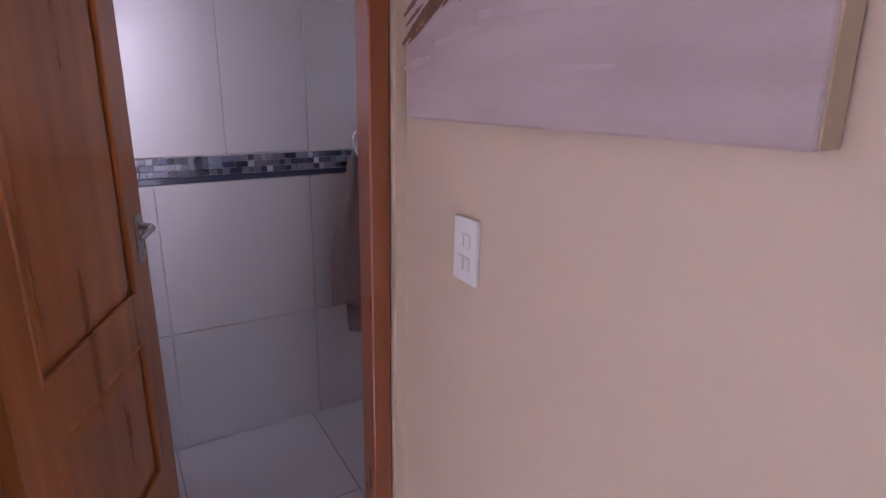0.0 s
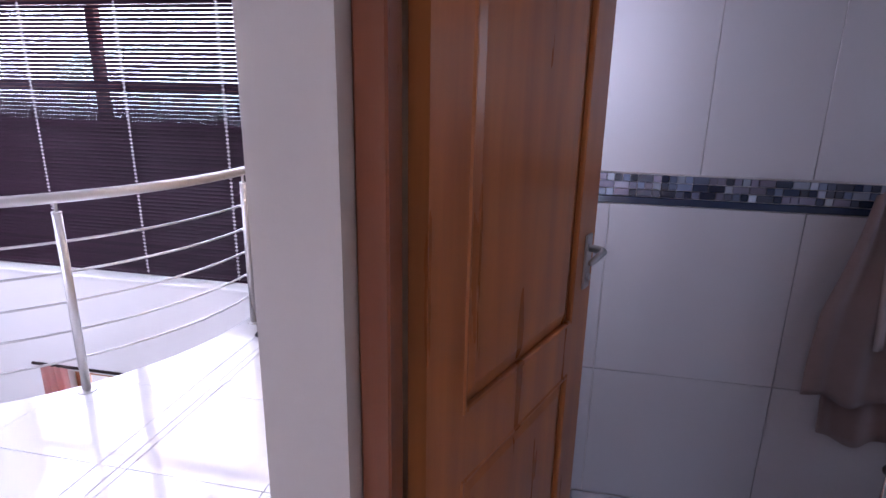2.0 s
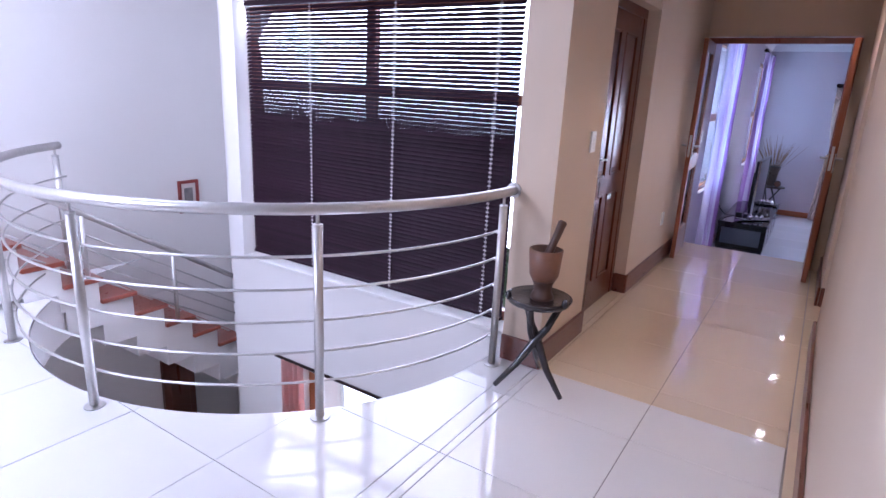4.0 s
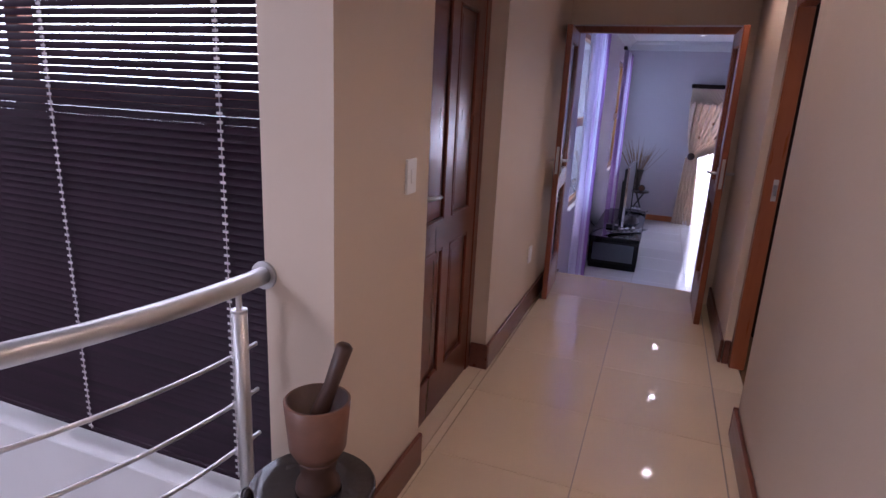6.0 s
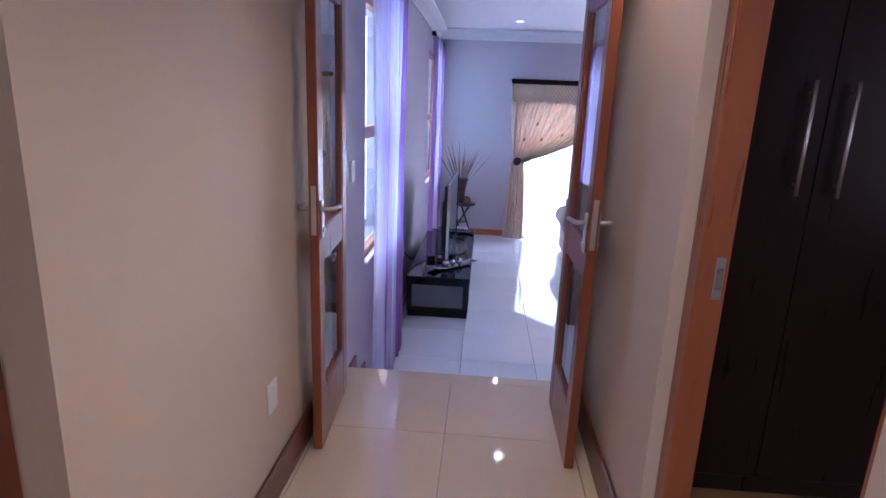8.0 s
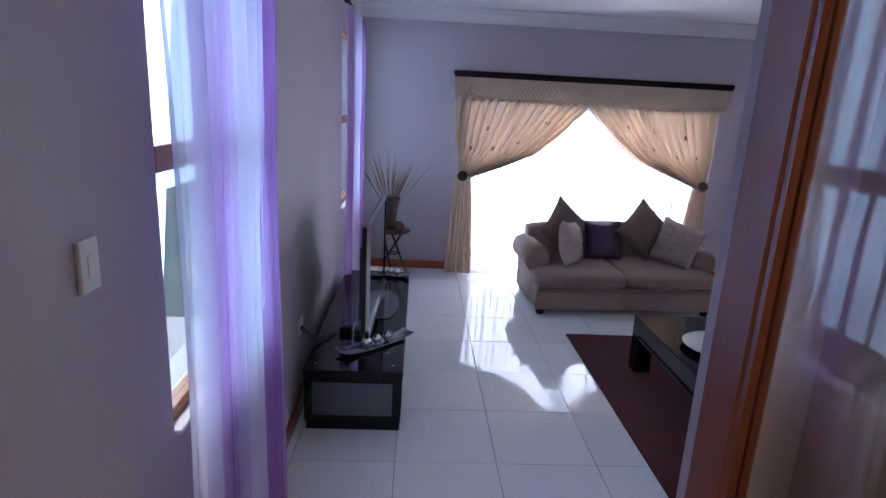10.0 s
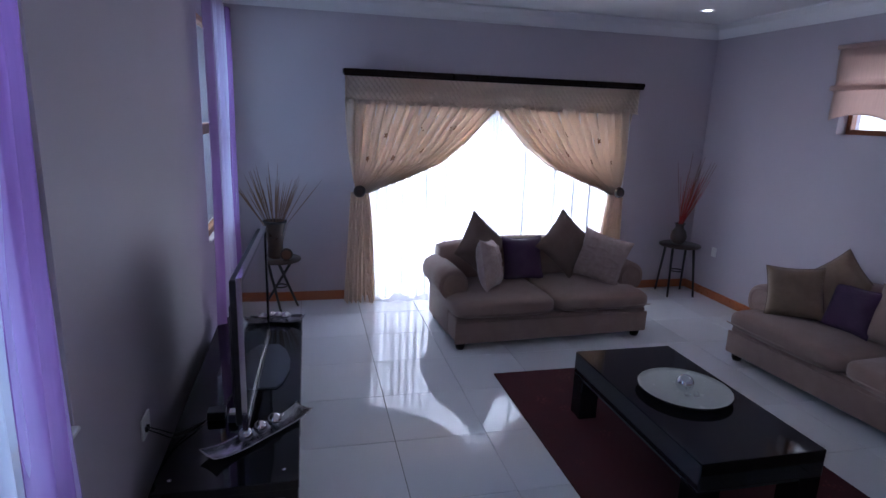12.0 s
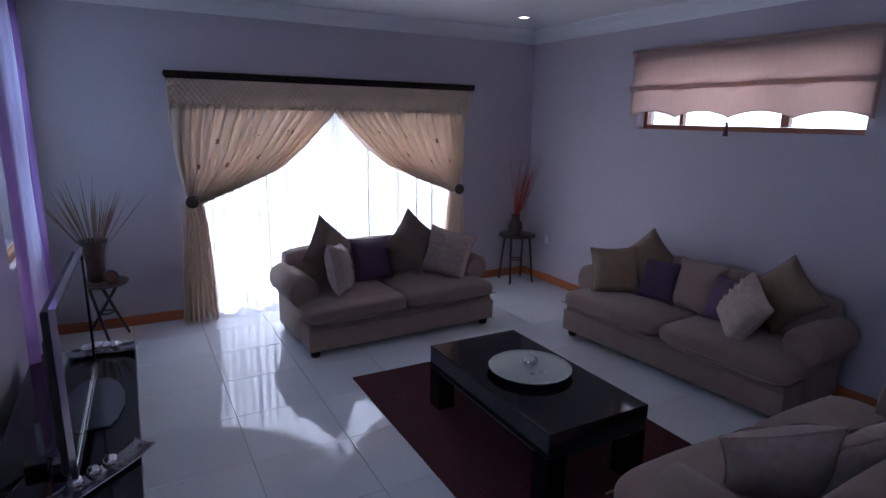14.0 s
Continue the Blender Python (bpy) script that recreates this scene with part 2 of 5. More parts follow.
M["mortar"] = wood("turned_wood", (0.12, 0.048, 0.026), (0.21, 0.09, 0.05), 0.5, axis=0)
M["mortar_dark"] = wood("dark_turned_wood", (0.05, 0.02, 0.014), (0.09, 0.04, 0.022), 0.5)
M["towel"] = mat("brown_towel", (0.30, 0.22, 0.21), (0.23, 0.165, 0.155), 12, 0.98, bump=1.0, bscale=300, sheen=0.3)
M["towel_trim"] = mat("towel_trim", (0.42, 0.35, 0.33), None, 30, 0.9, bump=0.6, bscale=250)
M["canvas"] = mat("painted_canvas", (0.36, 0.26, 0.255), (0.66, 0.56, 0.56), 2.2, 0.75, bump=0.5, bscale=200, stretch=(1, 1.2, 6), detail=7)
M["canvas_edge"] = mat("canvas_edge", (0.46, 0.36, 0.25), (0.38, 0.29, 0.2), 8, 0.8, bump=0.4)
M["paint_brown"] = mat("brown_brushwork", (0.13, 0.055, 0.03), (0.25, 0.13, 0.08), 40, 0.7, bump=1.0, bscale=120)
M["paint_white"] = mat("white_brushwork", (0.58, 0.48, 0.48), (0.48, 0.38, 0.38), 20, 0.7, bump=0.8, bscale=120)
M["tread"] = wood("red_stair_tread", (0.22, 0.045, 0.025), (0.32, 0.08, 0.045), 0.3)
M["red_frame"] = mat("red_picture_frame", (0.30, 0.05, 0.035), (0.22, 0.035, 0.03), 12, 0.4)
M["mount"] = mat("cream_mount", (0.72, 0.66, 0.62), None, 8, 0.9)
M["sketch"] = mat("dark_sketch", (0.10, 0.09, 0.10), (0.35, 0.32, 0.30), 18, 0.9)
M["glass"] = glassy("clear_glass")
M["orb"] = glassy("orb_glass", (0.93, 0.95, 0.95))
M["tan_wall"] = mat("tan_plaster", (0.55, 0.42, 0.33), (0.50, 0.38, 0.30), 2, 0.8, bump=0.1)
M["tan_floor"] = wood("tan_floorboards", (0.20, 0.105, 0.04), (0.30, 0.17, 0.07), 0.45, axis=1)
M["lawn"] = mat("garden_lawn", (0.05, 0.09, 0.03), (0.10, 0.13, 0.05), 3, 0.95, bump=0.8, bscale=20)
M["leaf"] = mat("hedge_leaf", (0.05, 0.10, 0.03), (0.09, 0.15, 0.05), 8, 0.7)
# Emissive backdrops: outdoor brightness, lit or dim, is put into the glow.
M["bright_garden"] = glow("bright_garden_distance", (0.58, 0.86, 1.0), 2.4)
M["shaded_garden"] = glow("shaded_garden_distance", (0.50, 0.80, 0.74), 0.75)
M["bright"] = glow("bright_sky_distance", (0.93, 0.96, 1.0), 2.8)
M["lens"] = glow("lamp_lens", (1.0, 0.86, 0.66), 14.0)
M["lens_cool"] = glow("lamp_lens_cool", (1.0, 0.96, 0.92), 60.0)
M["far_house"] = mat("far_house_wall", (0.70, 0.66, 0.62), (0.62, 0.58, 0.55), 1, 0.9)
for i, c in enumerate(((0.02, 0.03, 0.06), (0.14, 0.17, 0.25), (0.36, 0.40, 0.48), (0.07, 0.08, 0.11), (0.18, 0.17, 0.23))):
    M["mosaic%d" % i] = mat("mosaic_glass", c, tuple(1.3 * v for v in c), 12, 0.08, coat=0.7, vary=0.35, rvar=0.03)

# ---- mesh helpers ----
def finish(name, bm, material, smooth=False):
    me = bpy.data.meshes.new(name)
    bmesh.ops.recalc_face_normals(bm, faces=bm.faces[:])
    bm.to_mesh(me)
    bm.free()
    me.materials.append(M[material] if isinstance(material, str) else material)
    if smooth:
        for p in me.polygons:
            p.use_smooth = True
    return me


def part(name, bm, material, parent=None, label="", smooth=False):
    ob = new(name, finish(name, bm, material, smooth))
    if parent is not None:
        ob.parent = parent
    if label:
        ob["label"] = label
    return ob


def thing(name, label, category, group="", m=None):
    ob = new(name)
    ob.empty_display_size = 0.1
    if m is not None:
        ob.matrix_world = m
    return tagged(ob, label, category, group)


def structure(name, bm, material, label="", category="", smooth=False):
    return tagged(part(name, bm, material, None, "", smooth), label, category, "", "structure")


def box(lo, hi, bevel=0.0, bm=None, seg=1):
    bm = bm or bmesh.new()
    vs = [bm.verts.new((x, y, z)) for x in (lo[0], hi[0]) for y in (lo[1], hi[1]) for z in (lo[2], hi[2])]
    fs = [bm.faces.new([vs[i] for i in q]) for q in ((0, 1, 3, 2), (4, 6, 7, 5), (0, 4, 5, 1), (2, 3, 7, 6), (0, 2, 6, 4), (1, 5, 7, 3))]
    if bevel:
        es = list({e for f in fs for e in f.edges})
        bmesh.ops.bevel(bm, geom=es, offset=bevel, segments=seg, profile=0.5, affect="EDGES")
    return bm


def tube(pts, r, n=10, bm=None, caps=True):
    bm = bm or bmesh.new()
    pts = [Vector(p) for p in pts]
    rs = r if isinstance(r, (list, tuple)) else [r] * len(pts)
    rings, up = [], None
    for i, p in enumerate(pts):
        d = (pts[min(i + 1, len(pts) - 1)] - pts[max(i - 1, 0)]).normalized()
        if up is None:
            up = d.orthogonal().normalized()
        up = (up - d * up.dot(d)).normalized()
        side = d.cross(up)
        rings.append([bm.verts.new(p + rs[i] * (math.cos(a) * up + math.sin(a) * side)) for a in (2 * math.pi * k / n for k in range(n))])
    for a, b in zip(rings, rings[1:]):
        for k in range(n):
            bm.faces.new((a[k], a[(k + 1) % n], b[(k + 1) % n], b[k]))
    if caps:
        bm.faces.new(rings[0][::-1])
        bm.faces.new(rings[-1])
    return bm


def lathe(profile, n=28, at=(0, 0, 0), bm=None):
    bm = bm or bmesh.new()
    rings = []
    for r, z in profile:
        if r < 1e-5:
            rings.append([bm.verts.new((at[0], at[1], at[2] + z))])
        else:
            rings.append([bm.verts.new((at[0] + r * math.cos(2 * math.pi * k / n), at[1] + r * math.sin(2 * math.pi * k / n), at[2] + z)) for k in range(n)])
    for a, b in zip(rings, rings[1:]):
        for k in range(n):
            q = [a[k % len(a)], a[(k + 1) % len(a)], b[(k + 1) % len(b)], b[k % len(b)]]
            q = list(dict.fromkeys(q))
            if len(q) > 2:
                bm.faces.new(q)
    return bm


def grid(fn, nu, nv, bm=None, closed=False):
    bm = bm or bmesh.new()
    vs = [[bm.verts.new(fn(i / nu, j / nv)) for j in range(nv + 1)] for i in range(nu + (0 if closed else 1))]
    m = len(vs)
    for i in range(m if closed else m - 1):
        for j in range(nv):
            bm.faces.new((vs[i][j], vs[(i + 1) % m][j], vs[(i + 1) % m][j + 1], vs[i][j + 1]))
    return bm


def thicken(ob, t):
    s = ob.modifiers.new("thickness", "SOLIDIFY")
    s.thickness, s.offset = t, 0
    return ob


def prism(poly, z0, z1, bm=None):
    bm = bm or bmesh.new()
    a = [bm.verts.new((x, y, z0)) for x, y in poly]
    b = [bm.verts.new((x, y, z1)) for x, y in poly]
    bm.faces.new(a[::-1])
    bm.faces.new(b)
    for i in range(len(poly)):
        j = (i + 1) % len(poly)
        bm.faces.new((a[i], a[j], b[j], b[i]))
    return bm


def ball(c, r, n=16, squash=(1, 1, 1), bm=None):
    bm = bm or bmesh.new()
    res = bmesh.ops.create_uvsphere(bm, u_segments=n, v_segments=n // 2 + 2, radius=r)
    for v in res["verts"]:
        v.co = Vector((v.co.x * squash[0] + c[0], v.co.y * squash[1] + c[1], v.co.z * squash[2] + c[2]))
    return bm


def piecewise(x, xs, ys):
    return float(np.interp(x, xs, ys))

# ---- structure ----
CX, CY, CR = -2.68, 1.75, 1.59      # the round stair void
CEIL = 2.62                         # hall and corridor ceiling
LC = 2.58                           # lounge ceiling


def wall(name, lo, hi, material, holes=(), axis="x", label="", category="wall"):
    """A wall box from lo to hi with rectangular openings (a0, a1, z0, z1) along its length axis."""
    bm = bmesh.new()
    k = 0 if axis == "x" else 1
    cuts = sorted({lo[k], hi[k], *(h[0] for h in holes), *(h[1] for h in holes)})
    for a, b in zip(cuts, cuts[1:]):
        spans = [(lo[2], hi[2])]
        for h in holes:
            if h[0] <= a + 1e-6 and h[1] >= b - 1e-6:
                spans = [s for z0, z1 in spans for s in ((z0, min(z1, h[2])), (max(z0, h[3]), z1)) if s[1] - s[0] > 1e-4]
        for z0, z1 in spans:
            l, h2 = list(lo), list(hi)
            l[k], h2[k], l[2], h2[2] = a, b, z0, z1
            box(l, h2, 0, bm)
    bmesh.ops.remove_doubles(bm, verts=bm.verts[:], dist=1e-5)
    return structure(name, bm, material, label or "painted plaster wall", category)


# stair hall window wall, from the ground floor up
wall("wall_stair_pillar", (-1.02, 1.80, GF), (-0.79, 2.04, CEIL), "beige", [], "x", "beige plastered corner between window and corridor")
wall("wall_stair_window", (-3.46, 1.80, GF), (-1.02, 2.04, CEIL), "plaster", [(-3.31, -1.02, 0.16, 2.02), (-2.72, -1.75, GF, -0.62)], "x", "white plastered wall round a tall window")
wall("wall_corridor_left", (-1.04, 2.04, GF), (-0.79, 2.46, CEIL), "beige", [], "y", "beige plastered corridor wall")
wall("wall_corridor_left_door", (-1.04, 2.46, -0.3), (-0.795, 3.43, CEIL), "beige", [(2.46, 3.43, -0.3, 2.09)], "y", "beige plastered wall above a timber door")
wall("wall_corridor_left_far", (-1.04, 3.43, -0.6), (-0.79, 5.30, CEIL), "beige", [], "y", "beige plastered corridor wall")
wall("wall_corridor_right", (0.505, -0.52, -0.3), (0.64, 3.27, CEIL), "beige", [], "y", "beige plastered corridor wall")
wall("wall_bath_pier", (0.445, -0.75, -0.3), (0.582, -0.52, CEIL), "pier", [], "x", "pale plastered pier beside the bathroom door")
wall("wall_bath_head", (0.582, -0.75, 2.09), (1.4565, -0.52, CEIL), "beige", [], "x", "beige plastered wall above the bathroom door")
wall("wall_picture", (1.485, -4.6, -0.3), (1.68, -0.52, CEIL), "beige", [], "y", "beige plastered wall with a painting and a light switch")
wall("wall_corridor_right_head", (0.512, 3.27, 2.10), (0.64, 4.17, CEIL), "beige", [], "y", "beige plastered wall above a doorway")
wall("wall_corridor_right_far", (0.515, 4.17, -0.6), (0.64, 5.30, CEIL), "beige", [], "y", "beige plastered corridor wall")
wall("wall_lounge_door", (-1.04, 5.30, -0.8), (4.85, 5.50, 2.75), "grey", [(-0.79, 0.455, -0.8, 2.09)], "x", "lilac-grey plastered wall round the double door")
wall("wall_lounge_door_face", (-0.79, 5.292, 0.0), (0.515, 5.30, CEIL), "beige", [(-0.79, 0.44, 0.0, 2.09)], "x", "beige plastered wall round the double door")
wall("wall_lounge_left", (-1.04, 5.50, -0.8), (-0.80, 11.60, 2.75), "grey", [(6.20, 7.40, 0.45, 2.16), (10.15, 11.40, 0.45, 2.16)], "y", "lilac-grey plastered wall with two tall windows")
wall("wall_lounge_back", (-1.04, 11.60, -0.8), (4.85, 11.84, 2.75), "grey", [(0.55, 3.40, ZL, 1.58)], "x", "lilac-grey plastered wall with a wide glazed door")
wall("wall_lounge_right", (4.60, 5.50, -0.8), (4.85, 11.60, 2.75), "grey", [(7.70, 9.83, 1.44, 2.08)], "y", "lilac-grey plastered wall with a high window")
wall("reveal_lounge_right", (0.4385, 5.301, -0.02), (0.4545, 5.356, 2.089), "grey", [], "x", "lilac-grey plastered door reveal")
wall("reveal_lounge_left", (-0.79, 5.356, -0.02), (-0.752, 5.498, 2.09), "grey", [], "x", "lilac-grey plastered door reveal")
# closing walls that are never entered
wall("wall_stair_side", (-5.0, -4.6, GF), (-4.78, 2.95, CEIL + 1.2), "plaster", [], "y", "white plastered stair wall")
wall("wall_stair_far", (-4.78, 2.75, GF), (-3.46, 2.95, CEIL + 1.2), "plaster", [], "x", "white plastered stair wall")
wall("wall_stair_inner", (-3.46, 2.04, GF), (-3.36, 2.95, CEIL + 1.2), "plaster", [], "y", "white plastered stair wall")
wall("wall_bath_pier_right", (1.4575, -0.72, -0.3), (1.485, -0.52, CEIL), "beige", [], "x", "beige plastered strip beside the bathroom door frame")
wall("wall_landing_back", (-5.0, -4.8, GF), (1.68, -4.6, CEIL + 1.2), "beige", [(0.48, 1.42, 0.05, 2.05)], "x", "beige plastered landing wall")
wall("wall_hall_right", (-0.80, -4.6, GF), (-0.60, 1.80, -0.31), "tan_wall", [], "y", "tan plastered wall of the lower hall")
wall("wall_bath_tiled", (0.62, 0.515, -0.3), (2.75, 0.75, CEIL), "plaster", [], "x", "bathroom wall behind glossy tiles")
# The opening is made up; it only lets the end fill light in.
wall("wall_bath_end", (2.75, -0.75, -0.3), (2.9, 0.75, CEIL), "plaster", [(-0.45, 0.3, 1.3, 1.9)], "y", "unseen bathroom end wall with an opening added for fill light")
wall("wall_bath_front", (1.68, -0.75, -0.3), (2.75, -0.52, CEIL), "plaster", [], "x", "bathroom front wall")
wall("wall_bedroom_end", (0.641, 5.12, -0.3), (3.2, 5.30, CEIL), "beige", [], "x", "bedroom wall behind a wardrobe")
wall("wall_bedroom_side", (3.2, 0.75, -0.3), (3.4, 5.30, CEIL), "beige", [(2.2, 3.8, 0.9, 2.1)], "y", "bedroom side wall with a window opening")

structure("ceiling", box((-5.0, -4.8, CEIL), (3.4, 5.30, CEIL + 0.12)), "ceiling", "white painted ceiling", "ceiling")
bm = box((-1.04, 5.30, LC), (4.85, 11.84, LC + 0.12))
structure("ceiling_lounge", bm, "ceiling", "white painted lounge ceiling", "ceiling")


def cornice():
    prof = [(0.0, -0.15), (0.014, -0.15), (0.022, -0.12), (0.055, -0.055), (0.115, -0.022), (0.13, -0.016), (0.13, 0.0), (0.0, 0.0)]
    x0, x1, y0, y1 = -0.80, 4.60, 5.50, 11.60
    bm = bmesh.new()
    ring = []
    for sx, sy, cx, cy in ((1, 1, x0, y0), (-1, 1, x1, y0), (-1, -1, x1, y1), (1, -1, x0, y1)):
        ring.append([bm.verts.new((cx + sx * d, cy + sy * d, LC - 0.002 + z)) for d, z in prof])
    for i in range(4):
        a, b = ring[i], ring[(i + 1) % 4]
        for k in range(len(prof)):
            j = (k + 1) % len(prof)
            bm.faces.new((a[k], a[j], b[j], b[k]))
    structure("cornice", bm, "ceiling", "white moulded plaster cornice", "cornice")


cornice()

# floors: grout beds and slabs; tiles are laid on them at the end of the file
def ring_arc(r, a0, a1, n):
    return [(CX + r * math.cos(radians(a0 + (a1 - a0) * i / n)), CY + r * math.sin(radians(a0 + (a1 - a0) * i / n))) for i in range(n + 1)]


ARC = ring_arc(CR, -180, 1.5, 64)
poly = [(-4.27, -4.6)] + [(-4.27, 1.75)] + ARC[1:-1] + [(-1.09, 1.80), (-0.80, 1.80), (-0.80, 2.44), (-0.93, 2.44), (-0.93, 3.45), (-0.80, 3.45), (-0.80, 5.50), (0.615, 5.50), (0.615, -0.60), (1.485, -0.60), (1.485, -4.6)]
structure("floor", prism(poly, -0.30, -0.010), "grout", "grouted bed of the landing and corridor floor", "floor")
structure("landing_edge", grid(lambda u, v: (CX + (CR - 0.004 * math.sin(math.pi * v)) * math.cos(radians(-180 + 181.5 * u)), CY + (CR - 0.004) * math.sin(radians(-180 + 181.5 * u)), -0.34 + 0.335 * v), 64, 4), "slab", "white plastered curved edge of the landing", "floor edge", True)
structure("floor_lounge", box((-0.80, 5.50, ZL - 0.20), (4.60, 11.60, ZL - 0.010)), "grout", "grouted bed of the lounge floor", "floor")
structure("floor_bathroom", box((0.62, -0.52, -0.30), (2.75, 0.515, -0.012)), "grout", "grouted bed of the bathroom floor", "floor")
structure("floor_bedroom", box((0.618, 0.75, -0.30), (3.2, 5.12, -0.006)), "tan_floor", "tan bedroom floor", "floor")
structure("floor_lower_hall", box((-5.0, -4.8, GF - 0.2), (-0.6, 2.95, GF)), "hall_tile", "pale tiled floor of the lower hall", "floor")
for i in range(2):
    z = ZL + 0.177 * (2 - i)
    step = structure("step_%d" % (i + 1), box((-0.795, 5.50 + 0.10, ZL - 0.01), (0.60, 5.60 + 0.28 * (i + 1), z), 0.006), "white_tile", "white tiled step down into the lounge", "step")
structure("step_top", box((-0.795, 5.50, ZL - 0.01), (0.60, 5.597, -0.002), 0.004), "cream_tile", "cream tiled top step of the lounge", "step")

# ---- skirting ----
def skirting(name, a, b, z, side, material, h=0.15, t=0.018):
    (x0, y0), (x1, y1) = a, b
    lo, hi = [min(x0, x1), min(y0, y1), z], [max(x0, x1), max(y0, y1), z + h]
    k = 1 if abs(x1 - x0) > abs(y1 - y0) else 0
    if side > 0:
        hi[k] += t
    else:
        lo[k] -= t
    structure(name, box(lo, hi, 0.004), material, "varnished timber skirting board", "skirting")


skirting("baseboard_1", (-1.02, 1.797), (-0.787, 1.797), 0.0, -1, "skirting")
skirting("baseboard_2", (-0.787, 1.78), (-0.787, 2.458), 0.0, 1, "skirting")
skirting("baseboard_3", (-0.787, 3.43), (-0.787, 5.29), 0.0, 1, "skirting")
skirting("baseboard_3b", (-0.876, 3.427), (-0.769, 3.427), 0.0, -1, "skirting")
skirting("baseboard_4", (0.502, -0.5), (0.502, 3.27), 0.0, -1, "skirting")
skirting("baseboard_5", (0.512, 4.152), (0.512, 5.29), 0.0, -1, "skirting")
skirting("baseboard_15", (0.516, 4.167), (0.553, 4.167), 0.0, -1, "skirting")
skirting("baseboard_6", (0.484, 3.273), (0.553, 3.273), 0.0, 1, "skirting")
skirting("baseboard_7", (-0.797, 6.16), (-0.797, 11.6), ZL, 1, "skirting_orange", 0.10)
skirting("baseboard_8", (-0.78, 11.597), (0.55, 11.597), ZL, -1, "skirting_orange", 0.10)
skirting("baseboard_9", (3.40, 11.597), (4.597, 11.597), ZL, -1, "skirting_orange", 0.10)
skirting("baseboard_10", (4.597, 5.5), (4.597, 11.58), ZL, -1, "skirting_orange", 0.10)
skirting("baseboard_11", (-0.797, 5.51), (-0.797, 5.60), 0.0, 1, "skirting", 0.12)
skirting("baseboard_12", (-0.797, 5.605), (-0.797, 5.88), ZL + 0.354, 1, "skirting", 0.12)
skirting("baseboard_13", (-0.797, 5.885), (-0.797, 6.155), ZL + 0.177, 1, "skirting", 0.12)

# ---- doors ----
def panel_door(name, label, w, h, material, panels, m, t=0.042, lever_at=None, lever_side=1, flip=1):
    """A timber door in local x 0..w, z 0..h, with recessed panels (x0, x1, z0, z1) that are raised in the middle."""
    door = thing(name, label, "door", "", m)
    bm = bmesh.new()
    xs = sorted({0, w, *(p[0] for p in panels), *(p[1] for p in panels)})
    for a, b in zip(xs, xs[1:]):
        spans = [(0, h)]
        for p in panels:
            if p[0] <= a + 1e-6 and p[1] >= b - 1e-6:
                spans = [s for z0, z1 in spans for s in ((z0, min(z1, p[2])), (max(z0, p[3]), z1)) if s[1] - s[0] > 1e-4]
        for z0, z1 in spans:
            box((a, -t / 2, z0), (b, t / 2, z1), 0, bm)
    bmesh.ops.remove_doubles(bm, verts=bm.verts[:], dist=1e-5)
    part("door_frame_rails", bm, material, door)
    for p in panels:
        bm = box((p[0] - 0.004, -0.008, p[2] - 0.004), (p[1] + 0.004, 0.008, p[3] + 0.004))
        for s in (-1, 1):
            a = [bm.verts.new((x, s * 0.008, z)) for x, z in ((p[0] + 0.012, p[2] + 0.012), (p[1] - 0.012, p[2] + 0.012), (p[1] - 0.012, p[3] - 0.012), (p[0] + 0.012, p[3] - 0.012))]
            b = [bm.verts.new((x, s * 0.017, z)) for x, z in ((p[0] + 0.05, p[2] + 0.05), (p[1] - 0.05, p[2] + 0.05), (p[1] - 0.05, p[3] - 0.05), (p[0] + 0.05, p[3] - 0.05))]
            bm.faces.new(b)
            for i in range(4):
                bm.faces.new((a[i], a[(i + 1) % 4], b[(i + 1) % 4], b[i]))
        pan = part("panel", bm, material, door)
        bm = bmesh.new()
        for s in (-1, 1):
            y0, y1 = sorted((s * 0.008, s * (t / 2 + 0.004)))
            for q in ((p[0], p[0] + 0.014, p[2], p[3]), (p[1] - 0.014, p[1], p[2], p[3]), (p[0] + 0.014, p[1] - 0.014, p[2], p[2] + 0.014), (p[0] + 0.014, p[1] - 0.014, p[3] - 0.014, p[3])):
                box((q[0], y0, q[2]), (q[1], y1, q[3]), 0.004, bm)
        part("moulding", bm, material, pan)
    return door


def lever_set(parent, x, z, t, direction, sides=(-1, 1)):
    """Steel lever handles on both faces of a door, in the door's own axes."""
    for s in sides:
        y = s * t / 2
        h = part("door_handle", box((x - 0.021, min(y, y + s * 0.008), z - 0.08), (x + 0.021, max(y, y + s * 0.008), z + 0.08), 0.003), "steel", parent, "brushed steel lever handle on a long plate")
        part("lever", tube([(x, y, z + 0.04), (x, y + s * 0.042, z + 0.04), (x + direction * 0.02, y + s * 0.054, z + 0.041), (x + direction * 0.12, y + s * 0.055, z + 0.034)], [0.011, 0.010, 0.010, 0.008], 10), "steel", h, "", True)
        part("keyhole", lathe([(0.0, 0), (0.012, 0), (0.012, 0.006), (0, 0.006)], 12, (0, 0, 0)), "steel", h).matrix_local = pose(x, y + s * 0.008, z - 0.045, -90 * s)


def door_lining(name, x0, x1, y0, y1, h, material, label, axis="x", face=0.05):
    """A frame of two jambs and a head; the opening runs along axis."""
    fr = thing(name, label, "door frame")
    if axis == "x":
        part("jamb", box((x0, y0, 0), (x0 + face, y1, h - 0.001), 0.004), material, fr)
        part("jamb", box((x1 - face, y0, 0), (x1, y1, h - 0.001), 0.004), material, fr)
        part("head", box((x0, y0, h), (x1, y1, h + face), 0.004), material, fr)
    else:
        part("jamb", box((x0, y0, 0), (x1, y0 + face, h - 0.001), 0.004), material, fr)
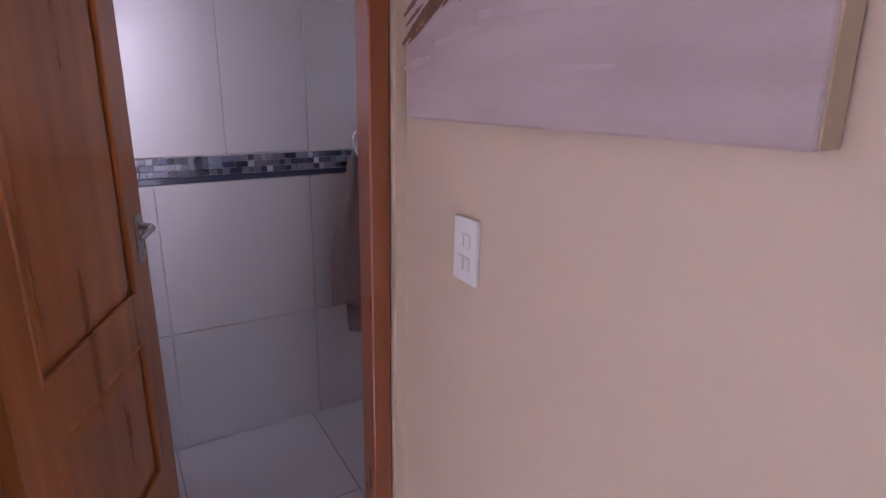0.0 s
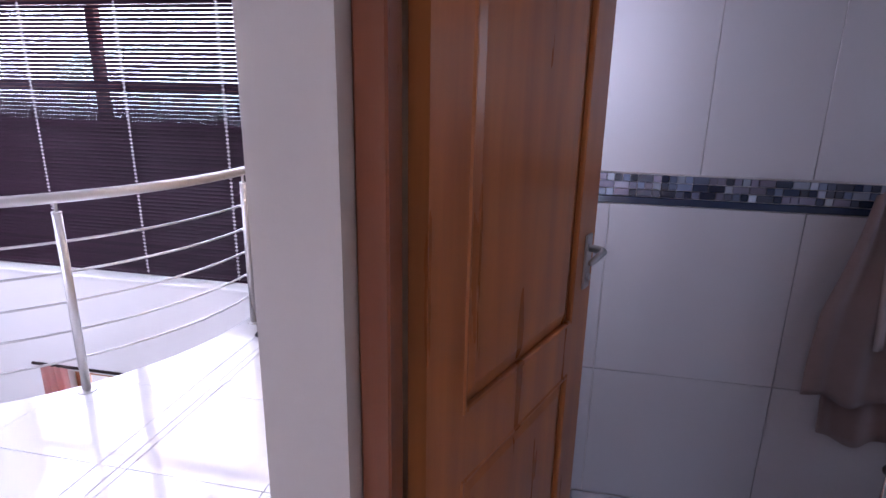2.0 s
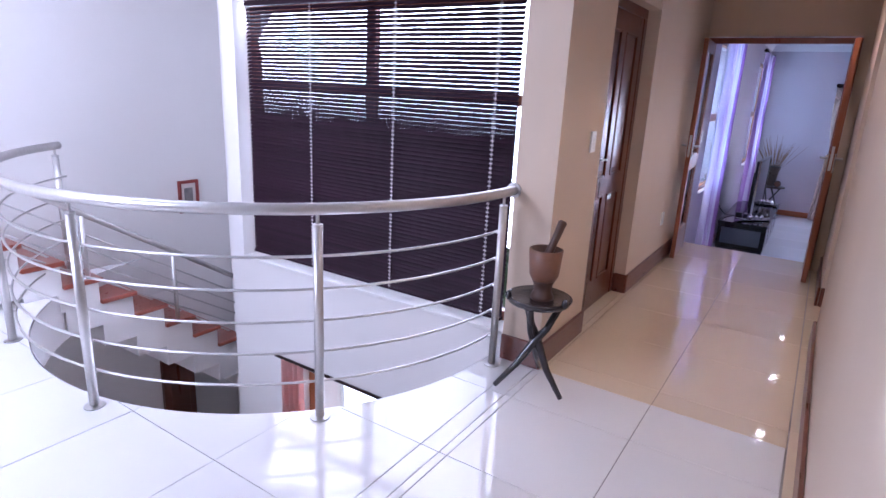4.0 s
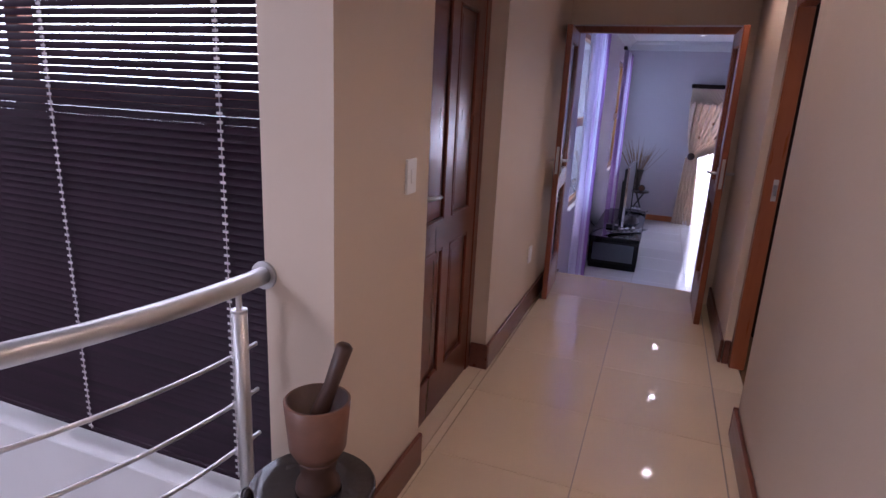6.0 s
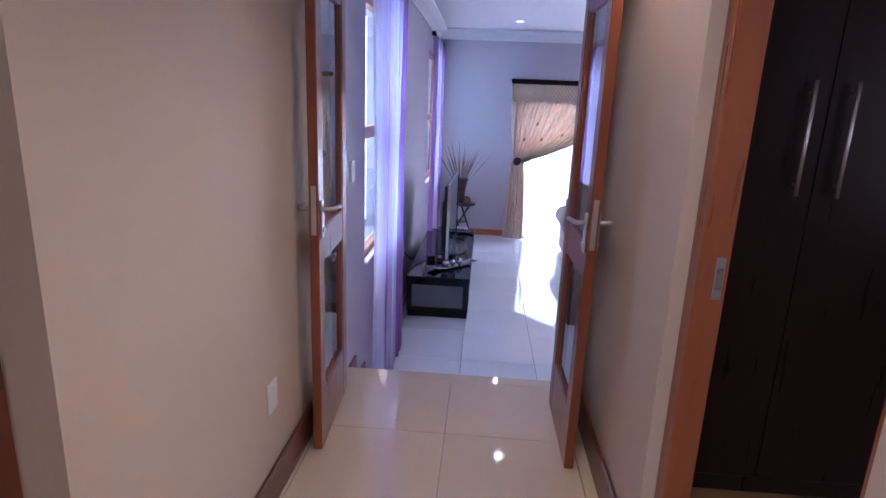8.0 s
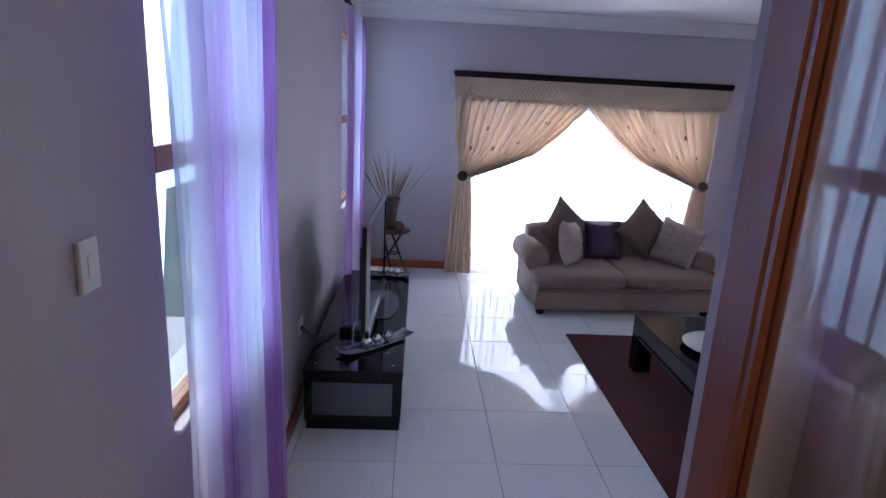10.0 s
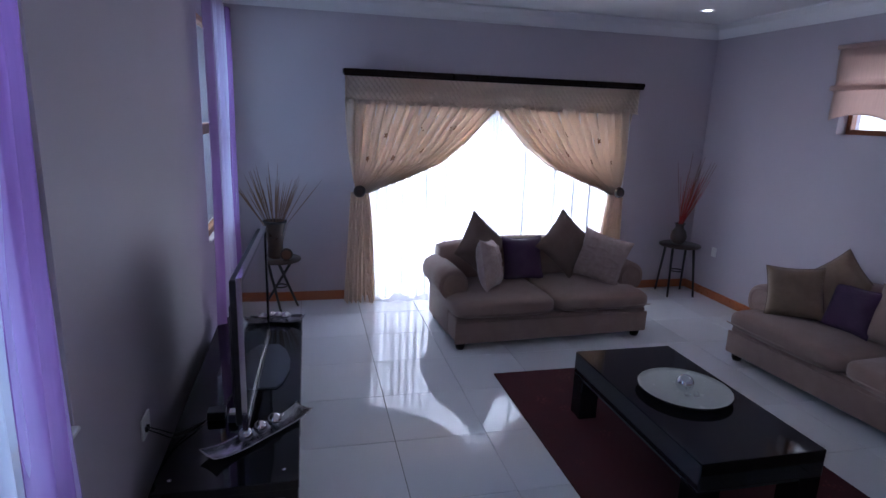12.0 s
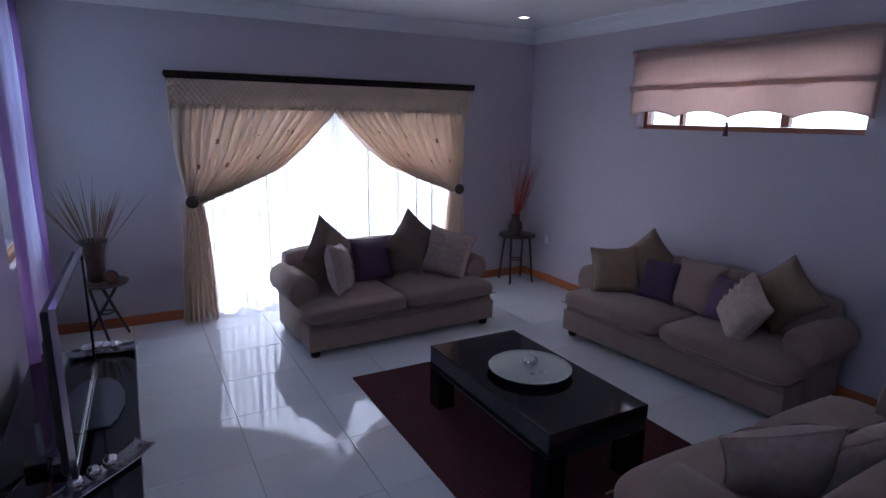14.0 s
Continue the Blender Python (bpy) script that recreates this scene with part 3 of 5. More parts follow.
        part("jamb", box((x0, y1 - face, 0), (x1, y1, h - 0.001), 0.004), material, fr)
        part("head", box((x0, y0, h), (x1, y1, h + face), 0.004), material, fr)
    return tagged(fr, kind="structure")


# bathroom door, hinged at the pier and opened inwards
hx, hy, ex, ey = 0.646, -0.575, 0.958, 0.188
ang = math.degrees(math.atan2(ey - hy, ex - hx))
bw = math.hypot(ex - hx, ey - hy)
bath_door = panel_door("bathroom_door", "orange-varnished timber panel door standing open into the bathroom", bw, 2.03, "door_orange", [(0.125, bw - 0.125, 0.875, 1.90), (0.125, bw - 0.125, 0.22, 0.72)], pose(hx, hy, 0.008, 0, 0, ang))
lever_set(bath_door, bw - 0.055, 1.04, 0.042, -1)
door_lining("door_frame_bathroom", 0.584, 1.455, -0.70, -0.625, 2.035, "frame_wood", "red-brown timber frame of the bathroom door")

# closed dark door in the corridor's side
lw = 0.815
left_door = panel_door("corridor_door", "dark red-brown timber panel door, closed", lw, 2.02, "door_red", [(0.10, lw / 2 - 0.045, 0.96, 1.90), (lw / 2 + 0.045, lw - 0.10, 0.96, 1.90), (0.10, lw / 2 - 0.045, 0.20, 0.83), (lw / 2 + 0.045, lw - 0.10, 0.20, 0.83)], pose(-0.905, 2.538, 0.006, 0, 0, 90))
lever_set(left_door, 0.055, 1.06, 0.042, 1, (-1,))
door_lining("door_frame_corridor", -0.95, -0.878, 2.465, 3.425, 2.03, "door_red", "dark red-brown timber frame of the closed door", "y", 0.070)

# open doorway to the room with wardrobes
door_lining("door_frame_bedroom", 0.555, 0.638, 3.278, 4.165, 2.04, "frame_wood", "red-brown timber frame of an open doorway", "y", 0.070)
plate = thing("strike_plate", "steel strike plate on a timber door frame", "strike plate")
part("plate", box((0.600, 4.091, 1.03), (0.625, 4.0955, 1.15), 0.001), "steel", plate)
part("keep", box((0.604, 4.087, 1.06), (0.620, 4.0905, 1.12), 0.001), "chrome", plate)


# glazed double door, both leaves folded back into the corridor
def glazed_leaf(w, h, m, label, lever_dir):
    t = 0.040
    leaf = thing("glazed_door_leaf", label, "door", "glazed double door", m)
    s = 0.085
    part("stile", box((0, -t / 2, 0), (s, t / 2, h), 0.003), "leaf_wood", leaf)
    part("stile", box((w - s, -t / 2, 0), (w, t / 2, h), 0.003), "leaf_wood", leaf)
    for z0, z1 in ((0, 0.26), (0.86, 0.98), (h - 0.09, h)):
        part("rail", box((s - 0.001, -t / 2 + 0.001, z0), (w - s + 0.001, t / 2 - 0.001, z1), 0.003), "leaf_wood", leaf)
    for z0, z1 in ((0.26, 0.86), (0.98, h - 0.09)):
        bm = bmesh.new()
        for sd in (-1, 1):
            y0, y1 = sorted((sd * 0.004, sd * 0.016))
            for q in ((s, s + 0.012, z0, z1), (w - s - 0.012, w - s, z0, z1), (s + 0.012, w - s - 0.012, z0, z0 + 0.012), (s + 0.012, w - s - 0.012, z1 - 0.012, z1)):
                box((q[0], y0, q[2]), (q[1], y1, q[3]), 0, bm)
        part("glazing_bead", bm, "leaf_wood", leaf)
        g = part("pane", box((s + 0.001, -0.003, z0 + 0.001), (w - s - 0.001, 0.003, z1 - 0.001)), "glass", leaf)
        g.visible_shadow = False
    lever_set(leaf, w - 0.045, 1.04, t, lever_dir)
    part("lock_edge", box((w, -0.010, 0.98), (w + 0.002, 0.010, 1.18)), "steel", leaf, "steel lock plate on the door edge")
    return leaf


glazed_leaf(0.575, 2.02, pose(-0.735, 5.33, 0.008, 0, 0, -87.3), "red-brown timber door leaf with two glass panes, folded open", -1)
glazed_leaf(0.575, 2.02, pose(0.392, 5.33, 0.008, 0, 0, -89.5), "red-brown timber door leaf with two glass panes, standing open", -1)
door_lining("door_frame_lounge", -0.788, 0.438, 5.296, 5.352, 2.03, "leaf_wood", "red-brown timber frame of the double door")

# ---- stair hall ----
def hall_window():
    w = thing("window_1", "tall timber-framed window behind a venetian blind", "window")
    x0, x1, z0, z1, y = -3.31, -1.02, 0.16, 2.02, 1.94
    for nm, lo, hi in (("jamb", (x0, y, z0), (x0 + 0.06, y + 0.06, z1)), ("jamb", (x1 - 0.06, y, z0), (x1, y + 0.06, z1)), ("mullion", (-2.20, y, z0 + 0.061), (-2.13, y + 0.06, z1 - 0.061)), ("sill_rail", (x0 + 0.061, y, z0), (x1 - 0.061, y + 0.06, z0 + 0.06)), ("head", (x0 + 0.061, y, z1 - 0.06), (x1 - 0.061, y + 0.06, z1)), ("transom", (x0 + 0.061, y, 1.42), (-2.201, y + 0.06, 1.48)), ("transom", (-2.129, y, 1.42), (x1 - 0.061, y + 0.06, 1.48))):
        part(nm, box(lo, hi, 0.004), "frame_wood", w)
    for a, b, c, d in ((x0 + 0.06, -2.2, z0 + 0.06, 1.42), (x0 + 0.06, -2.2, 1.48, z1 - 0.06), (-2.13, x1 - 0.06, z0 + 0.06, 1.42), (-2.13, x1 - 0.06, 1.48, z1 - 0.06)):
        g = part("pane", box((a, y + 0.027, c), (b, y + 0.033, d)), "glass", w)
        g.visible_shadow = False
    tagged(w, kind="structure")
    structure("window_sill", box((x0, 1.785, z0 - 0.02), (x1, 1.938, z0 + 0.004), 0.004), "plaster", "white plastered window sill", "sill")


hall_window()


def venetian_blind():
    b = thing("venetian_blind", "dark brown timber venetian blind, lowered and half closed", "blind")
    x0, x1, top, bot = -3.265, -1.075, 1.985, 0.200
    part("headrail", box((x0, 1.855, top), (x1, 1.905, top + 0.035), 0.004), "slat", b)
    me = finish("slat", grid(lambda u, v: (x0 + (x1 - x0) * u, (v - 0.5) * 0.030, 0.0022 * math.sin(math.pi * v)), 1, 4), "slat", True)
    n = 70
    for i in range(n):
        z = bot + 0.02 + (top - bot - 0.04) * i / (n - 1)
        ob = new("slat", me)
        ob.parent = b
        ob.matrix_local = pose(0, 1.88, z, 52, 0, 0)

    part("bottom_rail", box((x0, 1.862, bot - 0.012), (x1, 1.898, bot + 0.008), 0.004), "slat", b)
    for x in (-2.62, -1.91, -1.21):
        bm = bmesh.new()
        for y in (1.863, 1.897):
            tube([(x, y, bot), (x, y, top)], 0.0016, 5, bm)
        for i in range(n):
            z = bot + 0.02 + (top - bot - 0.04) * i / (n - 1)
            box((x - 0.010, 1.8605, z - 0.0075), (x + 0.010, 1.8625, z + 0.0005), 0, bm)
        part("ladder_cord", bm, "cord", b, "pale ladder cord of the blind")


venetian_blind()


def railing():
    r = thing("balustrade", "curved stainless steel balustrade round the stair void", "railing")
    R = CR + 0.075
    def arc(rad, z, a0, a1, n):
        return [(CX + rad * math.cos(radians(a0 + (a1 - a0) * i / n)), CY + rad * math.sin(radians(a0 + (a1 - a0) * i / n)), z) for i in range(n + 1)]
    a_end = 1.6
    part("handrail", tube(arc(R - 0.005, 0.985, -150, a_end, 60), 0.026, 14), "steel", r, "thick tubular handrail", True)
    angles = [-2.4, -39.0, -75.6, -112.2, -148.8]
    for a in angles:
        c = (CX + R * math.cos(radians(a)), CY + R * math.sin(radians(a)))
        p = part("post", tube([(*c, 0.0), (*c, 0.915)], 0.021, 14), "steel", r, "", True)
        part("base_flange", lathe([(0, 0), (0.045, 0), (0.045, 0.006), (0.024, 0.010), (0.0, 0.010)], 18, (*c, 0.001)), "steel", p)
        part("saddle", tube([(*c, 0.912), (*c, 0.965)], 0.008, 8), "steel", p)
        part("cap", lathe([(0, 0), (0.022, 0), (0.022, 0.008), (0, 0.012)], 14, (*c, 0.912)), "steel", p)
    for z in (0.17, 0.32, 0.47, 0.62, 0.77):
        part("bar", tube(arc(R - 0.034, z, -150, a_end - 0.4, 60), 0.0065, 8), "steel", r, "", True)
    for a in angles:
        d = Vector((math.cos(radians(a)), math.sin(radians(a)), 0))
        for z in (0.17, 0.32, 0.47, 0.62, 0.77):
            o = Vector((CX, CY, z))
            part("bar_clip", tube([o + d * (R - 0.034), o + d * (R - 0.012)], 0.010, 8), "steel", r)
    part("wall_flange", lathe([(0, 0), (0.042, 0), (0.042, 0.008), (0, 0.008)], 16), "steel", r).matrix_local = pose(CX + (R - 0.005) * math.cos(radians(a_end)), 1.799, 0.985, 90)


railing()


def stair_flight():
    s = thing("stair_flight", "white staircase flight with red timber treads", "staircase")
    run, rise, y0, z0 = 0.235, 0.172, 2.60, -1.17
    for i in range(12):
        y, z = y0 - run * i, z0 + rise * i
        part("riser_block", box((-4.775, y - run, z - 0.34), (-3.86, y, z), 0.0), "plaster", s)
        t = part("tread", box((-4.77, y - run - 0.002, z + 0.001), (-3.83, y + 0.025, z + 0.034), 0.006), "tread", s, "red-brown timber tread")
        part("anti_slip_strip", box((-4.6, y - 0.02, z + 0.034), (-4.0, y + 0.002, z + 0.038)), "steel", t)
    tagged(s, kind="structure")
    h = thing("stair_rail", "stainless steel handrail beside the staircase flight", "railing")
    def line(off, za):
        return [(-3.88, 2.35, -0.42 + za - 0.53 + 0.53), (-3.88, 0.10, -0.42 + za + 2.25 * 0.63)]
    part("handrail", tube(line(0, 0.05), 0.021, 12), "steel", h, "", True)
    for k in range(4):
        part("bar", tube(line(0, -0.10 - 0.105 * k), 0.006, 6), "steel", h, "", True)
    for y in (2.2, 1.55, 0.90, 0.25):
        z = -0.37 + (2.35 - y) * 0.63
        part("post", tube([(-3.88, y, z - 0.62), (-3.88, y, z - 0.02)], 0.017, 10), "steel", h, "", True)


stair_flight()


def small_picture():
    p = thing("small_picture", "small picture in a red frame with a cream mount", "picture")
    x = -4.778
    y0, y1, z0, z1 = 2.195, 2.410, 0.20, 0.515
    bm = bmesh.new()
    w = 0.030
    for q in ((y0, y1, z0, z0 + w), (y0, y1, z1 - w, z1), (y0, y0 + w, z0 + w, z1 - w), (y1 - w, y1, z0 + w, z1 - w)):
        box((x, q[0], q[2]), (x + 0.022, q[1], q[3]), 0.003, bm)
    part("frame", bm, "red_frame", p)
    part("mount", box((x, y0 + w, z0 + w), (x + 0.008, y1 - w, z1 - w)), "mount", p)
    part("print", box((x + 0.008, y0 + 0.062, z0 + 0.075), (x + 0.0095, y1 - 0.062, z1 - 0.075)), "sketch", p)


small_picture()


def carved_stool():
    c = (-0.735, 1.60)
    s = thing("carved_stool", "black carved wooden stool with a dished top and crossed legs", "stool")
    part("seat", lathe([(0, 0.455), (0.10, 0.452), (0.155, 0.475), (0.167, 0.50), (0.160, 0.506), (0.12, 0.493), (0, 0.485)], 36, (*c, 0)), "carved", s, "", True)
    for k in range(3):
        a = radians(103 + 120 * k)
        d = Vector((math.cos(a), math.sin(a), 0))
        o = Vector((c[0], c[1], 0))
        e = Vector((-d.y, d.x, 0)) * 0.02
        part("leg", tube([o - d * 0.115 + e + Vector((0, 0, 0.465)), o - d * 0.05 + e + Vector((0, 0, 0.33)), o + e * 0.5 + Vector((0, 0, 0.27)), o + d * 0.09 + Vector((0, 0, 0.13)), o + d * 0.20 + Vector((0, 0, 0.010))], [0.019, 0.018, 0.024, 0.018, 0.013], 10), "carved", s, "", True)
        part("knob", ball(tuple(o + d * 0.163 + Vector((0, 0, 0.512))), 0.017, 10, (1, 1, 1.5)), "carved", s, "", True)
    m = thing("mortar", "turned wooden mortar with a dark foot, standing on the stool", "mortar")
    q = (c[0] + 0.005, c[1] + 0.02, 0.486)
    part("bowl", lathe([(0.0, 0.095), (0.058, 0.10), (0.074, 0.13), (0.085, 0.262), (0.079, 0.265), (0.068, 0.15), (0.04, 0.115), (0, 0.11)], 30, q), "mortar", m, "", True)
    part("foot", lathe([(0, 0.0), (0.060, 0.0), (0.058, 0.02), (0.045, 0.045), (0.050, 0.085), (0.059, 0.1005), (0, 0.1005)], 30, q), "mortar_dark", m, "dark turned foot", True)
    part("inner_stain", lathe([(0.067, 0.155), (0.078, 0.2635), (0.0765, 0.2638), (0.065, 0.155), (0.03, 0.120), (0, 0.1155)], 30, q), "mortar_dark", m, "dark inside", True)
    p = thing("pestle", "dark wooden pestle leaning in the mortar", "pestle")
    base = Vector((q[0] - 0.015, q[1] - 0.005, q[2] + 0.145))
    part("shaft", tube([base, base + Vector((0.016, 0.012, 0.07)), base + Vector((0.040, 0.03, 0.15)), base + Vector((0.068, 0.05, 0.255)), base + Vector((0.070, 0.052, 0.262))], [0.026, 0.024, 0.019, 0.022, 0.015], 14), "mortar_dark", p, "", True)


carved_stool()

# lower hall, glimpsed over the balustrade
d = thing("hall_door", "timber-framed glazed door of the lower hall", "door")
for nm, lo, hi in (("jamb", (-2.72, 1.9, GF), (-2.64, 1.97, -0.62)), ("jamb", (-1.83, 1.9, GF), (-1.75, 1.97, -0.62)), ("head", (-2.639, 1.9, -0.70), (-1.831, 1.97, -0.62))):
    part(nm, box(lo, hi, 0.004), "window_wood", d)
g = part("pane", box((-2.64, 1.93, GF + 0.05), (-1.83, 1.936, -0.70)), "glass", d)
g.visible_shadow = False
tagged(d, kind="structure")
cl = thing("hall_curtain", "thin pink curtain beside the lower hall door", "curtain")
thicken(part("cloth", grid(lambda u, v: (-2.86 + 0.30 * u * (0.75 + 0.25 * v), 1.745 + 0.02 * math.sin(u * 26), GF + 0.02 + (-0.58 - GF) * (1 - v)), 40, 12), "pink_cloth", cl, "", True), 0.003)
part("rod", tube([(-2.92, 1.745, -0.56), (-1.6, 1.745, -0.56)], 0.012, 8), "wenge", cl)
cb = thing("hall_door_leaf", "dark brown timber door of the lower hall", "door")
part("leaf", box((-4.778, 1.86, GF + 0.01), (-4.735, 2.20, -1.20), 0.004), "door_red", cb)
part("panel", box((-4.7345, 1.93, GF + 0.3), (-4.726, 2.13, -1.35), 0.003), "door_red", cb)

# ---- picture wall ----
def landscape_canvas():
    c = thing("landscape_painting", "stretched canvas painted with a dusky pink landscape", "painting")
    x = 1.482
    y0, y1, z0, z1 = -1.60, -0.80, 1.498, 2.05
    part("canvas", box((x - 0.036, y0, z0), (x - 0.001, y1, z1), 0.004), "canvas", c)
    part("side_edge", box((x - 0.034, y0 - 0.003, z0 + 0.002), (x - 0.001, y0 - 0.0002, z1 - 0.002)), "canvas_edge", c)
    rnd = random.Random(5)
    def stroke(ya, yb, z, h, name, material, lean=0.0):
        n = 18
        lift = 0.0370 + 0.0015 * rnd.random()
        top = [(ya + (yb - ya) * i / n, z + h * (0.4 + 0.6 * math.sin(math.pi * i / n)) * rnd.uniform(0.6, 1.0)) for i in range(n + 1)]
        low = [(ya + (yb - ya) * i / n, z - h * (0.3 + 0.4 * math.sin(math.pi * i / n)) * rnd.uniform(0.5, 1.0)) for i in range(n + 1)]
        bm = bmesh.new()
        a = [bm.verts.new((x - lift, p, max(z0 + 0.01, q - lean * (p - (ya + yb) / 2)))) for p, q in top]
        b = [bm.verts.new((x - lift, p, max(z0 + 0.005, q - lean * (p - (ya + yb) / 2)))) for p, q in low]
        for i in range(n):
            bm.faces.new((a[i], a[i + 1], b[i + 1], b[i]))
        part(name, bm, material, c)
    c.matrix_world = pose(0, -1.2, 1.5) @ pose(0, 0, 0, -2.0) @ pose(0, 1.2, -1.5)
    for ya, yb, z, h, lean in ((-1.15, -0.98, 1.558, 0.008, 0), (-1.36, -1.22, 1.580, 0.007, 0), (-1.58, -1.25, 1.658, 0.015, 0.01), (-1.32, -1.06, 1.668, 0.016, 0.02), (-0.90, -0.79, 1.602, 0.011, 0.15), (-1.06, -0.92, 1.640, 0.013, 0.12), (-1.58, -0.95, 1.76, 0.05, 0)):
        stroke(ya, yb, z, h, "pale_brushstroke", "paint_white", lean)
    for k in range(30):
        y = -0.785 - 0.0095 * k
        z = 1.640 + 0.0033 * k + rnd.uniform(0.0, 0.07)
        stroke(y - rnd.uniform(0.05, 0.10), y, z, rnd.uniform(0.006, 0.013), "brown_brushstroke", "paint_brown", 0.45)


landscape_canvas()


def switch_plate(name, label, m, w, h, rockers):
    """A wall plate in local x (width) and z (height), facing local -y."""
    s = thing(name, label, "light switch" if "switch" in name else "socket", "", m)
    part("plate", box((-w / 2, -0.011, -h / 2), (w / 2, 0, h / 2), 0.003, None, 2), "white_plastic", s)
    for x, z, a, b in rockers:
        r = part("rocker", box((x - a / 2, -0.0135, z - b / 2), (x + a / 2, -0.011, z + b / 2), 0.001), "white_plastic", s)
        part("rocker_gap", box((x - a / 2 - 0.0015, -0.0112, z - b / 2 - 0.0015), (x + a / 2 + 0.0015, -0.0108, z + b / 2 + 0.0015)), "mount", r)
    return s


switch_plate("light_switch", "white two-row wall switch plate on the beige wall", pose(1.484, -0.99, 1.248, 0, 0, -90), 0.078, 0.128, [(-0.010, 0.022, 0.016, 0.026), (0.012, 0.022, 0.016, 0.026), (-0.010, -0.024, 0.016, 0.026), (0.012, -0.024, 0.016, 0.026)])
switch_plate("light_switch", "white wall switch beside the dark door", pose(-0.789, 2.285, 1.24, 0, 0, 90), 0.075, 0.12, [(0, 0, 0.022, 0.045)])
switch_plate("wall_socket", "white wall socket low on the corridor wall", pose(-0.789, 4.44, 0.44, 0, 0, 90), 0.085, 0.12, [(0, 0.02, 0.014, 0.02)])
switch_plate("light_switch", "white wall switch inside the lounge doorway", pose(-0.799, 5.82, 1.12, 0, 0, 90), 0.075, 0.12, [(0, 0, 0.022, 0.045)])
switch_plate("wall_socket", "white wall socket above the skirting", pose(4.599, 11.15, 0.02, 0, 0, -90), 0.075, 0.11, [(0, 0.02, 0.014, 0.02)])
switch_plate("wall_socket", "white wall socket behind the television stand", pose(-0.799, 8.12, 0.05, 0, 0, 90), 0.12, 0.10, [(-0.02, 0.02, 0.014, 0.02), (0.02, 0.02, 0.014, 0.02)])

# ---- bathroom ----
def towel_ring():
    t = thing("towel_ring", "chrome towel ring on the tiled wall", "towel ring")
    c = (1.895, 0.485, 1.285)
    part("ring", grid(lambda u, v: (c[0] + (0.082 + 0.007 * math.cos(2 * math.pi * v)) * math.cos(2 * math.pi * u), c[1] - 0.045 + 0.007 * math.sin(2 * math.pi * v), c[2] + (0.082 + 0.007 * math.cos(2 * math.pi * v)) * math.sin(2 * math.pi * u)), 40, 8, None, True), "chrome", t, "", True)
    part("bracket", tube([(c[0], 0.492, c[2] + 0.105), (c[0], 0.435, c[2] + 0.10), (c[0], 0.435, c[2] + 0.078)], [0.018, 0.013, 0.010], 12), "chrome", t, "", True)
    w = thing("hand_towel", "dusky brown hand towel hung through the ring", "towel")
    def cloth(x0, x1, z0, z1, y, ph):
        def f(u, v):
            spread = 0.45 + 0.55 * min(1.0, 1.8 * v)
            x = (x0 + x1) / 2 + (x1 - x0) * (u - 0.5) * spread
            return (x + 0.01 * math.sin(5 * v + ph), y - 0.016 * math.sin(u * 17 + ph) * (1 - 0.4 * v) - 0.02 * v * math.sin(3.1 * u), z1 + (z0 - z1) * v + 0.015 * math.sin(u * 9 + ph))
        return grid(f, 36, 24)
    thicken(part("front_fold", cloth(1.70, 1.99, 0.56, 1.225, 0.420, 0.3), "towel", w, "", True), 0.010)
    thicken(part("back_fold", cloth(1.77, 2.07, 0.40, 1.225, 0.455, 1.7), "towel", w, "", True), 0.010)
    part("top_fold", tube([(1.84, 0.44, 1.212), (1.87, 0.44, 1.218), (1.92, 0.44, 1.218), (1.955, 0.44, 1.212)], [0.016, 0.024, 0.024, 0.016], 10), "towel", w, "", True)
    thicken(part("border", grid(lambda u, v: (1.825 + 0.03 * u + 0.03 * v, 0.393 - 0.006 * math.sin(u * 5), 1.12 - 0.37 * v), 6, 16), "towel_trim", w, "pale woven border", True), 0.003)


towel_ring()
b = thing("toilet_brush", "dark toilet brush stand on the bathroom floor", "toilet brush")
part("holder", lathe([(0, 0), (0.052, 0), (0.055, 0.02), (0.050, 0.12), (0.046, 0.125), (0, 0.12)], 20, (1.98, 0.38, 0.0)), "bronze", b, "", True)
part("handle", tube([(1.98, 0.38, 0.12), (1.98, 0.38, 0.33)], 0.009, 10), "chrome", b, "", True)
part("knob", ball((1.98, 0.38, 0.345), 0.02, 12), "black", b, "", True)

# ---- wardrobe ----
def wardrobe():
    w = thing("wardrobe", "dark wenge built-in wardrobe with long steel bar handles", "wardrobe")
    x0, y0 = 0.645, 4.70
    part("carcass", box((x0, y0 + 0.022, 0.0), (3.19, 5.11, 2.45), 0.002), "wenge", w)
    part("plinth", box((x0, y0 + 0.01, 0.0), (3.19, y0 + 0.021, 0.07)), "wenge", w)
    edges = [x0, 1.146, 1.66, 2.19, 2.70, 3.19]
    for i, (a, b) in enumerate(zip(edges, edges[1:])):
        dr = part("door", box((a + 0.002, y0, 0.075), (b - 0.002, y0 + 0.0205, 2.44), 0.002), "wenge", w)
        hx = b - 0.071 if i % 2 == 0 else a + 0.071
        h = part("handle", tube([(hx, y0 - 0.03, 1.25), (hx, y0 - 0.03, 1.65)], 0.008, 10), "steel", dr, "steel bar handle", True)
        bm = bmesh.new()
        for z in (1.29, 1.61):
            tube([(hx, y0, z), (hx, y0 - 0.03, z)], 0.005, 8, bm)
        part("standoff", bm, "steel", dr)


wardrobe()


